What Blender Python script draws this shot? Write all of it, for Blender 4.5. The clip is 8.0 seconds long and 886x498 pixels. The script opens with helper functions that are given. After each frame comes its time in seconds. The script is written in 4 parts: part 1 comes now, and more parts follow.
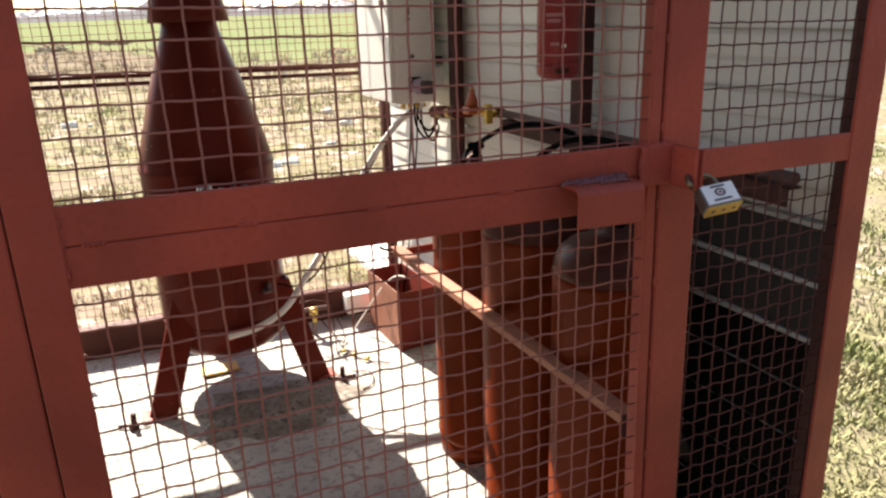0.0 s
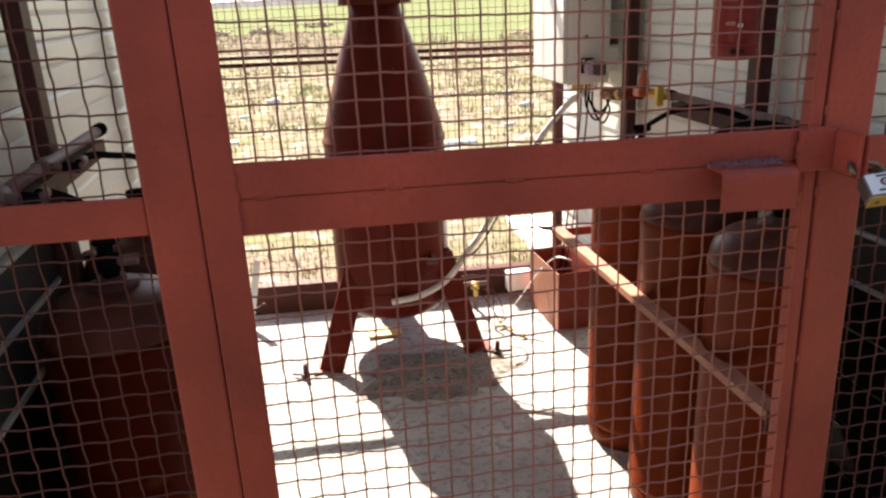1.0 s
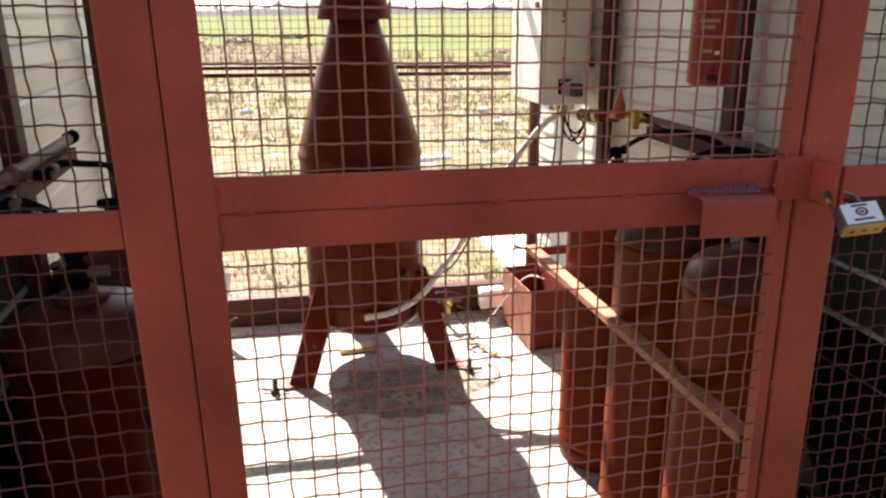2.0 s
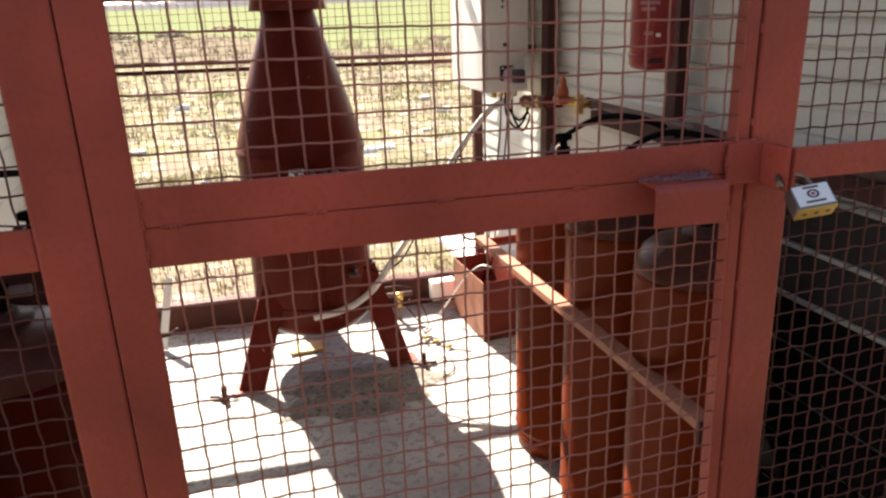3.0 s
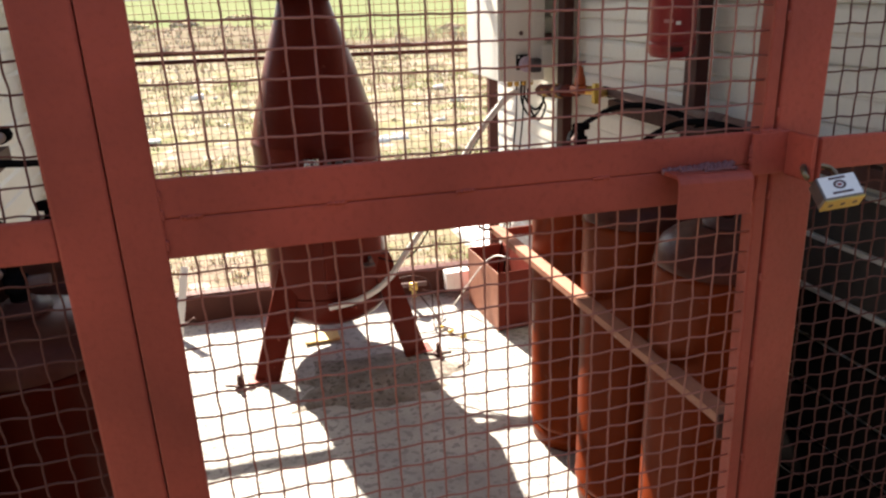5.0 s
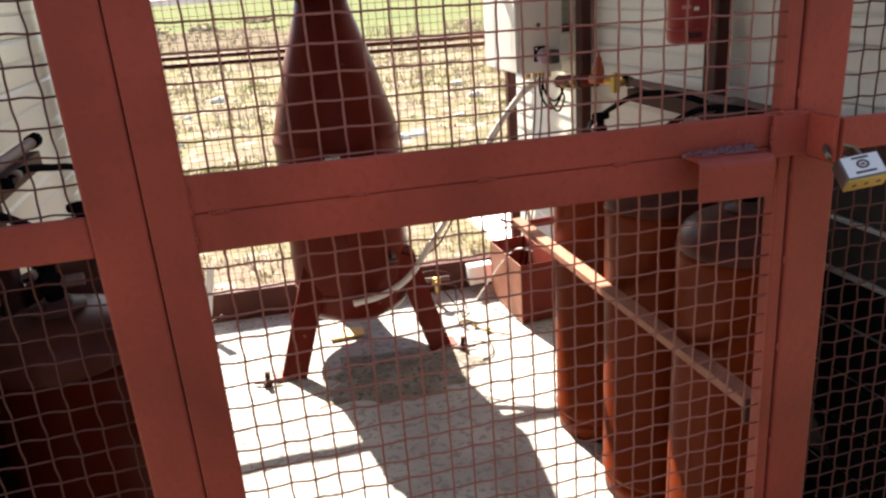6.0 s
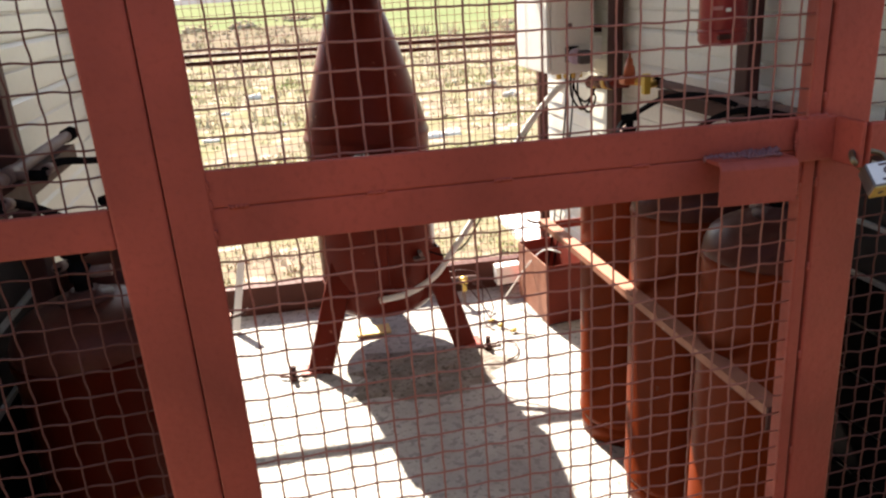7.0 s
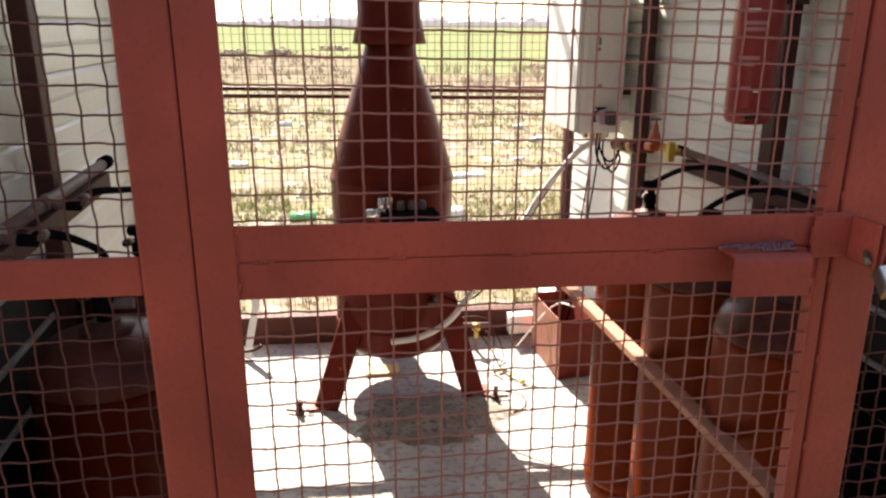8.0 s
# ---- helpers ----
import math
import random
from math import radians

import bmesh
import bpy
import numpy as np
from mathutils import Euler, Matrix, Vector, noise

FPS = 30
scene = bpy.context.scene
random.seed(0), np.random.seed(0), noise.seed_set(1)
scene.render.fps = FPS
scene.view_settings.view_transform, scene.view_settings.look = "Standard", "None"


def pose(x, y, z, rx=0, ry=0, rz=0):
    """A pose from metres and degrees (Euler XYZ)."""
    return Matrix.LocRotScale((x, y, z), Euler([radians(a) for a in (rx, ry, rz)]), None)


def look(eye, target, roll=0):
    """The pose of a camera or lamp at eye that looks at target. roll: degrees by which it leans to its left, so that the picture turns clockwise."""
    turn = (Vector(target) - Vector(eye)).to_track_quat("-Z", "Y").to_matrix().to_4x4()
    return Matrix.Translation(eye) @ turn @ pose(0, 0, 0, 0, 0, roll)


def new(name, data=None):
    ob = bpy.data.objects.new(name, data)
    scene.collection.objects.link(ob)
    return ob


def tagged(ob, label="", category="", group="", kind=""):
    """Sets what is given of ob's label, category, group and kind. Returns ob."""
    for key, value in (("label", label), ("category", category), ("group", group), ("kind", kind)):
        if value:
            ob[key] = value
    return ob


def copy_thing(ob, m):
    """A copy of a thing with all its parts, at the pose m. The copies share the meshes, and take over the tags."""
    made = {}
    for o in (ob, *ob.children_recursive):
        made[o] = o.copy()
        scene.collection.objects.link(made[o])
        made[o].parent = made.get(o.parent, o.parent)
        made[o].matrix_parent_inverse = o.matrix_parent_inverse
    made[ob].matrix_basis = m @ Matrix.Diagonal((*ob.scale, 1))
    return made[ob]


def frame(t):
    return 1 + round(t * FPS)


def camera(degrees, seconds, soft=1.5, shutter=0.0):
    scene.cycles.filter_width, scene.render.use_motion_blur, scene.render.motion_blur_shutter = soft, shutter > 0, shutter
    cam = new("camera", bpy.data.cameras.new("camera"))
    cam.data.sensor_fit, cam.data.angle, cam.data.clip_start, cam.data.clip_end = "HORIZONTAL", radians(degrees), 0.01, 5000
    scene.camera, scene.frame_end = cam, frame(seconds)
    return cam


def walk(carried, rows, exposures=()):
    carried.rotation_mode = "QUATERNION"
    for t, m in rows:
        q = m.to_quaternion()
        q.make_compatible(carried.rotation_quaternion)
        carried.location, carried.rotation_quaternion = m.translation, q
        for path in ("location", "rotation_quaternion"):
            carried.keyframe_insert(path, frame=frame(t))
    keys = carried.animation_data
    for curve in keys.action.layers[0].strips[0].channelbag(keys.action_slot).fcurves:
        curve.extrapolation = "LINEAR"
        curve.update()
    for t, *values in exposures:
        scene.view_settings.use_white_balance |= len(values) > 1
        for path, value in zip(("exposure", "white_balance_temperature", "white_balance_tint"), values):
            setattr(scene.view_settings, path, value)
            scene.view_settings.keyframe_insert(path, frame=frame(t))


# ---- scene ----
cam = camera(62.2, 8.0, soft=2.35)
PATH = [
    (0, (0.062, -0.934, 1.525), (0.855, 0.793, 0.9), -1.8),
    (0.5, (0.09, -0.952, 1.522), (0.58, 0.872, 0.864), -2.2),
    (1, (0.097, -1.007, 1.521), (0.436, 0.854, 0.87), -2.6),
    (1.5, (0.082, -1.009, 1.525), (0.464, 0.856, 0.912), -1.4),
    (3, (0.1, -0.938, 1.528), (0.651, 0.872, 0.88), -2.0),
    (3.5, (0.112, -0.932, 1.532), (0.76, 0.843, 0.877), -3.0),
    (4, (0.083, -0.93, 1.531), (0.552, 0.897, 0.865), -2.5),
    (4.5, (0.096, -0.922, 1.528), (0.608, 0.891, 0.856), -1.9),
    (6, (0.087, -0.941, 1.522), (0.543, 0.884, 0.843), -4.2),
    (6.5, (0.091, -0.945, 1.517), (0.489, 0.889, 0.825), -5.2),
    (7, (0.109, -0.951, 1.521), (0.479, 0.895, 0.846), -3.9),
    (7.5, (0.108, -0.926, 1.514), (0.52, 0.877, 0.753), -0.6),
    (8, (0.108, -0.962, 1.574), (0.442, 0.922, 0.991), 0.2),
]
walk(cam, [(t, look(eye, aim, lean)) for t, eye, aim, lean in PATH], exposures=[(0.0, 2.25, 7200, 14), (0.5, 2.4, 7200, 14), (1.5, 2.45, 7200, 14), (3.0, 2.45, 7200, 14), (6.0, 2.42, 7200, 14), (8.0, 2.52, 7200, 14)])

# ---- daylight: sun from behind the cage, a little to the left ----
SUN_DIR = Vector((0.17, -1.0, -0.965)).normalized()
sun_data = bpy.data.lights.new("sun", "SUN")
sun_data.energy, sun_data.angle, sun_data.color = 5.0, radians(0.5), (1.0, 0.95, 0.86)
sun = new("sun", sun_data)
sun.matrix_world = SUN_DIR.to_track_quat("-Z", "Y").to_matrix().to_4x4()
world = bpy.data.worlds.new("sky")
scene.world = world
world.use_nodes = True
wn = world.node_tree
sky = wn.nodes.new("ShaderNodeTexSky")
sky.sky_type, sky.sun_disc = "NISHITA", False
sky.sun_elevation, sky.sun_rotation = radians(43.5), radians(-9.6)
sky.dust_density = 0.8
wn.links.new(sky.outputs["Color"], wn.nodes["Background"].inputs["Color"])
wn.nodes["Background"].inputs["Strength"].default_value = 0.078


# ---- materials ----
def material(name, base, rough=0.5, metal=0.0, other=None, scale=8.0, fine=120.0, amount=0.5, bump=0.0, bump_scale=90.0,
             worn=None, worn_scale=25.0, worn_level=0.62, per_object=0.0, spec=0.5):
    """A surface of two tones in broad stains, fine grain, optional worn specks and relief; sizes per metre."""
    m = bpy.data.materials.new(name)
    m.use_nodes = True
    nt = m.node_tree
    b = nt.nodes["Principled BSDF"]
    other = other or tuple(c * 0.72 for c in base)
    tc = nt.nodes.new("ShaderNodeTexCoord")
    geo = nt.nodes.new("ShaderNodeNewGeometry")
    pos = geo.outputs["Position"]
    def noise_tex(sc, detail=4.0):
        n = nt.nodes.new("ShaderNodeTexNoise")
        n.inputs["Scale"].default_value, n.inputs["Detail"].default_value = sc, detail
        nt.links.new(pos, n.inputs["Vector"])
        return n.outputs["Fac"]
    def mix(fac, a, c, lo=0.35, hi=0.65, top=1.0):
        r = nt.nodes.new("ShaderNodeMapRange")
        r.inputs["From Min"].default_value, r.inputs["From Max"].default_value = lo, hi
        r.inputs["To Max"].default_value = top
        nt.links.new(fac, r.inputs["Value"])
        x = nt.nodes.new("ShaderNodeMix")
        x.data_type = "RGBA"
        nt.links.new(r.outputs["Result"], x.inputs["Factor"])
        for sock, val in ((x.inputs["A"], a), (x.inputs["B"], c)):
            if isinstance(val, tuple):
                sock.default_value = (*val, 1.0)
            else:
                nt.links.new(val, sock)
        return x.outputs["Result"]
    col = mix(noise_tex(scale, 6.0), base, other, 0.35, 0.7, amount)
    col = mix(noise_tex(fine, 2.0), col, tuple(c * 0.6 for c in base), 0.5, 0.85, amount * 0.7)
    if worn:
        col = mix(noise_tex(worn_scale, 8.0), col, worn, worn_level, worn_level + 0.06)
    if per_object:
        info = nt.nodes.new("ShaderNodeObjectInfo")
        col = mix(info.outputs["Random"], col, other, 0.0, 1.0, per_object)
    nt.links.new(col, b.inputs["Base Color"])
    r = nt.nodes.new("ShaderNodeMapRange")
    r.inputs["To Min"].default_value, r.inputs["To Max"].default_value = max(rough - 0.12, 0.03), min(rough + 0.12, 1.0)
    nt.links.new(noise_tex(scale * 3.0), r.inputs["Value"])
    nt.links.new(r.outputs["Result"], b.inputs["Roughness"])
    b.inputs["Metallic"].default_value = metal
    b.inputs["Specular IOR Level"].default_value = spec
    if bump:
        bp = nt.nodes.new("ShaderNodeBump")
        bp.inputs["Strength"].default_value, bp.inputs["Distance"].default_value = 1.0, bump
        nt.links.new(noise_tex(bump_scale, 5.0), bp.inputs["Height"])
        nt.links.new(bp.outputs["Normal"], b.inputs["Normal"])
    return m


OXIDE = (0.37, 0.07, 0.047)
M_FRAME = material("red_oxide_paint", OXIDE, 0.5, other=(0.19, 0.04, 0.028), scale=3.5, fine=110, amount=0.95, bump=0.0013, bump_scale=70, spec=0.2,
                   worn=(0.22, 0.06, 0.045), worn_scale=22, worn_level=0.7)
M_WELD = material("rough_weld_paint", (0.2, 0.075, 0.075), 0.5, other=(0.13, 0.06, 0.065), scale=40, bump=0.002, bump_scale=160, spec=0.35)
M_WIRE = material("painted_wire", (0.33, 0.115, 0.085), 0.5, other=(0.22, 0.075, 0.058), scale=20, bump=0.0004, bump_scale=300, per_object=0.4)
# Darker copy of the gate wire; the side panels' shade is put into it.
M_WIRE_SHADED = material("shaded_mesh_wire", (0.12, 0.047, 0.039), 0.6, other=(0.078, 0.033, 0.028), scale=20, bump=0.0004, bump_scale=300, per_object=0.4, spec=0.1)
M_DARK = material("dark_brown_steel", (0.075, 0.03, 0.026), 0.55, other=(0.045, 0.022, 0.02), scale=9, bump=0.0005, spec=0.15)
M_SILL = material("sill_paint", (0.085, 0.03, 0.023), 0.55, other=(0.055, 0.022, 0.018), scale=9, bump=0.0006, spec=0.1)
# Red darkened for the shaded front of the steel box.
M_BOX_SHADE = material("box_shade_red", (0.14, 0.025, 0.016), 0.5, other=(0.09, 0.017, 0.012), scale=9, bump=0.0006, spec=0.1)
M_VESSEL = material("vessel_paint", (0.115, 0.015, 0.009), 0.34, other=(0.07, 0.011, 0.007), spec=0.08, scale=6, bump=0.0002, bump_scale=60,
                    worn=(0.3, 0.11, 0.08), worn_scale=30, worn_level=0.7)
M_CYL = material("cylinder_red_paint", (0.15, 0.024, 0.006), 0.36, other=(0.075, 0.012, 0.004), spec=0.04, scale=7, bump=0.0002, bump_scale=80,
                 worn=(0.12, 0.06, 0.045), worn_scale=45, worn_level=0.68, per_object=0.25)
# Cylinder red darkened for the left row's shade, with orange bounce light in blotches.
M_CYL_SHADED = material("shaded_cylinder_paint", (0.055, 0.0065, 0.003), 0.34, other=(0.03, 0.0045, 0.0025), scale=7, bump=0.0002, bump_scale=80,
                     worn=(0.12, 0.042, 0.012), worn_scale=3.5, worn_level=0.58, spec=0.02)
# The shoulders' reflected sky sheen is put into this greyer maroon.
M_DOME_SHEEN = material("maroon_sheen_paint", (0.092, 0.027, 0.02), 0.38, other=(0.055, 0.016, 0.012), scale=11, fine=90, amount=1.0, bump=0.0003, spec=0.14,
                   worn=(0.05, 0.015, 0.012), worn_scale=24, worn_level=0.62)
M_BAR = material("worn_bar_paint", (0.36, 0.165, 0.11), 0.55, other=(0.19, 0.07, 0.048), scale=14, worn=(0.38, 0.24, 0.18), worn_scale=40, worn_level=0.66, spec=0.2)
M_SIDING = material("cream_siding", (0.72, 0.72, 0.66), 0.42, other=(0.62, 0.62, 0.57), scale=3, fine=60, amount=0.35, per_object=0.25)
M_CONCRETE = material("concrete", (0.45, 0.438, 0.41), 0.92, spec=0.2, other=(0.31, 0.302, 0.29), scale=4.5, fine=75, amount=1.0, bump=0.006, bump_scale=45,
                      worn=(0.26, 0.252, 0.24), worn_scale=34, worn_level=0.54)
M_GROUND = material("dry_soil", (0.175, 0.146, 0.11), 1.0, other=(0.14, 0.145, 0.07), scale=1.6, fine=9, amount=0.9, bump=0.04, bump_scale=6, spec=0.0, worn=(0.3, 0.26, 0.21), worn_scale=5, worn_level=0.57)
M_ROUGH = material("rough_brown_land", (0.165, 0.135, 0.105), 1.0, other=(0.085, 0.08, 0.045), scale=0.8, fine=3.5, amount=1.0, bump=0.1, bump_scale=2, spec=0.0)
M_FIELD = material("green_field", (0.11, 0.135, 0.068), 1.0, other=(0.16, 0.155, 0.09), scale=0.16, fine=2, amount=0.6, spec=0.0)
M_WEED = material("brown_weeds", (0.48, 0.38, 0.28), 0.9, other=(0.34, 0.3, 0.18), scale=0.7, amount=0.8, spec=0.0)
M_DRY = material("dry_grass", (0.46, 0.37, 0.26), 0.9, other=(0.36, 0.36, 0.17), scale=1.2, amount=0.9, spec=0.0)
M_TURF = material("green_turf", (0.21, 0.23, 0.11), 0.9, other=(0.3, 0.27, 0.17), scale=2.5, amount=0.9, spec=0.0)
M_TUFT = material("green_tuft", (0.24, 0.3, 0.1), 0.9, other=(0.4, 0.38, 0.18), scale=2.0, amount=0.9, spec=0.0)
# Haze over the far trees is put into a pale grey glow.
M_TREES = bpy.data.materials.new("haze_glow")
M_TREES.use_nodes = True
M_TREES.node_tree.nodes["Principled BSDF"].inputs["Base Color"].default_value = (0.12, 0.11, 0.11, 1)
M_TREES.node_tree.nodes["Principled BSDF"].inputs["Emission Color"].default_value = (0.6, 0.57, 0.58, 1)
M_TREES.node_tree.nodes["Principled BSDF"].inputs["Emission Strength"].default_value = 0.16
M_CABINET = material("cabinet_grey", (0.78, 0.78, 0.74), 0.4, other=(0.7, 0.7, 0.66), scale=5, amount=0.3)
M_BLACK = material("black_rubber", (0.008, 0.008, 0.009), 0.6, scale=30, spec=0.0)
# Painted shade of the lower siding: near black below, grey in the top rows.
M_WALL_SHADE = material("wall_shade", (0.006, 0.005, 0.005), 0.6, other=(0.004, 0.0035, 0.0035), scale=5, spec=0.05)
M_WALL_HALF_SHADE = material("wall_half_shade", (0.045, 0.041, 0.039), 0.6, other=(0.028, 0.025, 0.024), scale=5, spec=0.1)
M_STEEL = material("dark_lock_steel", (0.2, 0.18, 0.17), 0.4, 0.7, other=(0.1, 0.09, 0.085), scale=60)
M_LAP_LIGHT = material("lap_light_grey", (0.4, 0.4, 0.38), 0.5, scale=8)
M_DIRT = material("brown_dirt", (0.16, 0.135, 0.112), 1.0, other=(0.29, 0.265, 0.235), scale=11, fine=80, amount=1.0, bump=0.008, bump_scale=45,
                  worn=(0.11, 0.092, 0.076), worn_scale=42, worn_level=0.55)
M_GREY = material("grey_conduit", (0.78, 0.77, 0.73), 0.45, other=(0.45, 0.44, 0.4), scale=20)
M_GALV = material("worn_pipe_steel", (0.17, 0.12, 0.115), 0.5, 0.0, other=(0.1, 0.055, 0.05), scale=15, spec=0.03)
M_BRASS = material("brass", (0.55, 0.36, 0.1), 0.35, 0.9, other=(0.4, 0.26, 0.09), scale=40)
M_SHACKLE = material("tarnished_brass", (0.2, 0.15, 0.09), 0.4, 0.7, other=(0.12, 0.09, 0.06), scale=60)
M_CHROME = material("bright_steel", (0.62, 0.61, 0.6), 0.25, 0.9, scale=40)
M_WHITE = material("white_plastic", (0.78, 0.78, 0.75), 0.4, other=(0.7, 0.7, 0.66), scale=12, amount=0.3)
M_YELLOW = material("yellow_paint", (0.66, 0.47, 0.07), 0.4, scale=30)
M_PASTEL = material("floor_light_yellow", (0.72, 0.52, 0.2), 0.7, other=(0.6, 0.42, 0.2), scale=25)
M_PLUG = material("grey_plug_plastic", (0.09, 0.085, 0.09), 0.5, scale=30, spec=0.2)
M_ORANGE = material("orange_paint", (0.42, 0.09, 0.025), 0.45, scale=30)
M_RED = material("extinguisher_red", (0.27, 0.02, 0.022), 0.35, other=(0.21, 0.018, 0.02), scale=10)
M_STONE = material("pale_stone", (0.6, 0.57, 0.5), 0.9, other=(0.4, 0.38, 0.33), scale=12, bump=0.004, bump_scale=20)
M_INK = material("dark_ink", (0.1, 0.06, 0.06), 0.6, scale=60)
M_PALEINK = material("pale_print", (0.45, 0.2, 0.2), 0.6, scale=60)
M_LILAC = material("lilac_paper", (0.6, 0.5, 0.65), 0.8, scale=30)
M_GREEN = material("green_plastic", (0.05, 0.4, 0.12), 0.35, scale=30)
M_ROOF = material("roof_sheet", (0.5, 0.5, 0.48), 0.5, other=(0.42, 0.42, 0.4), scale=4)


# ---- builders ----
def box(bm, x0, x1, y0, y1, z0, z1, bevel=0.0, m=None):
    vs = bmesh.ops.create_cube(bm, size=1.0)["verts"]
    bmesh.ops.scale(bm, vec=(x1 - x0, y1 - y0, z1 - z0), verts=vs)
    bmesh.ops.translate(bm, vec=((x0 + x1) / 2, (y0 + y1) / 2, (z0 + z1) / 2), verts=vs)
    if bevel:
        es = list({e for v in vs for e in v.link_edges})
        vs = bmesh.ops.bevel(bm, geom=es, offset=bevel, segments=2, affect="EDGES", profile=0.5)["verts"]
    if m is not None:
        bmesh.ops.transform(bm, matrix=m, verts=list({v for v in vs}))
    return bm


def boxed(*a, **k):
    return box(bmesh.new(), *a, **k)


def lathe(profile, segs=32, bm=None, centre=(0, 0, 0), m=None):
    """A turned body: (radius, height) from bottom to top round z."""
    bm = bm or bmesh.new()
    rings = []
    for r, z in profile:
        ring = []
        for i in range(segs):
            a = 2 * math.pi * i / segs
            p = Vector((r * math.cos(a), r * math.sin(a), z))
            p = (m @ p) if m is not None else p
            ring.append(bm.verts.new(p + Vector(centre)))
        rings.append(ring)
    for a, b in zip(rings, rings[1:]):
        for i in range(segs):
            f = bm.faces.new((a[i], a[(i + 1) % segs], b[(i + 1) % segs], b[i]))
            f.smooth = True
    bm.faces.new(list(reversed(rings[0])))
    bm.faces.new(rings[-1])
    return bm


def tube(points, r, sides=8, bm=None, smooth=True):
    """A round bar along a line of points."""
    bm = bm or bmesh.new()
    pts = [Vector(p) for p in points]
    side = None
    rings = []
    for i, p in enumerate(pts):
        d = (pts[min(i + 1, len(pts) - 1)] - pts[max(i - 1, 0)]).normalized()
        if side is None:
            side = d.orthogonal().normalized()
        side = (side - d * side.dot(d)).normalized()
        up = d.cross(side)
        rr = r[i] if isinstance(r, (list, tuple)) else r
        rings.append([bm.verts.new(p + rr * (math.cos(2 * math.pi * k / sides) * side + math.sin(2 * math.pi * k / sides) * up)) for k in range(sides)])
    for a, b in zip(rings, rings[1:]):
        for k in range(sides):
            f = bm.faces.new((a[k], a[(k + 1) % sides], b[(k + 1) % sides], b[k]))
            f.smooth = smooth
    bm.faces.new(list(reversed(rings[0])))
    bm.faces.new(rings[-1])
    return bm


def curve_points(ctrl, n=10):
    """A smooth line through the points."""
    p = [Vector(c) for c in ctrl]
    p = [p[0] * 2 - p[1]] + p + [p[-1] * 2 - p[-2]]
    out = []
    for i in range(1, len(p) - 2):
        for k in range(n):
            t = k / n
            a, b, c, d = p[i - 1], p[i], p[i + 1], p[i + 2]
            out.append(0.5 * (2 * b + (c - a) * t + (2 * a - 5 * b + 4 * c - d) * t * t + (3 * b - a - 3 * c + d) * t ** 3))
    return out + [p[-2]]


def extrude_profile(profile, axis, s0, s1, bm=None):
    """A closed profile of (u, v) drawn out along x (u=y, v=z), y (u=x, v=z) or z (u=x, v=y)."""
    bm = bm or bmesh.new()
    def at(u, v, s):
        return {"x": (s, u, v), "y": (u, s, v), "z": (u, v, s)}[axis]
    a = [bm.verts.new(at(u, v, s0)) for u, v in profile]
    b = [bm.verts.new(at(u, v, s1)) for u, v in profile]
    n = len(a)
    for i in range(n):
        bm.faces.new((a[i], a[(i + 1) % n], b[(i + 1) % n], b[i]))
    bm.faces.new(list(reversed(a)))
    bm.faces.new(b)
    bmesh.ops.recalc_face_normals(bm, faces=bm.faces)
    return bm


def angle_profile(w, t, su=1, sv=1, u0=0.0, v0=0.0):
    pts = [(0, 0), (w, 0), (w, t), (t, t), (t, w), (0, w)]
    return [(u0 + su * u, v0 + sv * v) for u, v in pts]


def finish(bm, name, mat):
    me = bpy.data.meshes.new(name)
    bm.normal_update()
    bm.to_mesh(me)
    bm.free()
    me.materials.append(mat)
    return me


def base_of(ob):
    p = Vector((0, 0, 0))
    while ob:
        p += ob.location
        ob = ob.parent
    return p


def thing(name, at, label, category, group="", kind=""):
    ob = new(name)
    ob.location = at
    ob.empty_display_size = 0.05
    return tagged(ob, label, category, group, kind)


def part(name, bm, mat, parent, label=""):
    """One mesh, given in world metres, as a part of a thing or of a part."""
    bmesh.ops.translate(bm, vec=-base_of(parent), verts=bm.verts)
    ob = new(name, finish(bm, name, mat))
    ob.parent = parent
    return tagged(ob, label)


def solo(name, bm, mat, label, category, group="", kind="", at=(0, 0, 0)):
    """A thing that is one mesh."""
    bmesh.ops.translate(bm, vec=-Vector(at), verts=bm.verts)
    ob = new(name, finish(bm, name, mat))
    ob.location = at
    return tagged(ob, label, category, group, kind)


def smooth_all(bm):
    for f in bm.faces:
        f.smooth = True
    return bm


def blob(bm, c, r, squash=(1, 1, 1), sub=2, rough=0.2):
    vs = bmesh.ops.create_icosphere(bm, subdivisions=sub, radius=1.0)["verts"]
    for v in vs:
        k = 1 + rough * noise.noise(v.co * 1.7 + Vector(c) * 13)
        v.co = Vector(c) + Vector((v.co.x * r * squash[0] * k, v.co.y * r * squash[1] * k, v.co.z * r * squash[2] * k))
    return bm


PITCH = 0.036
wire_data = {}


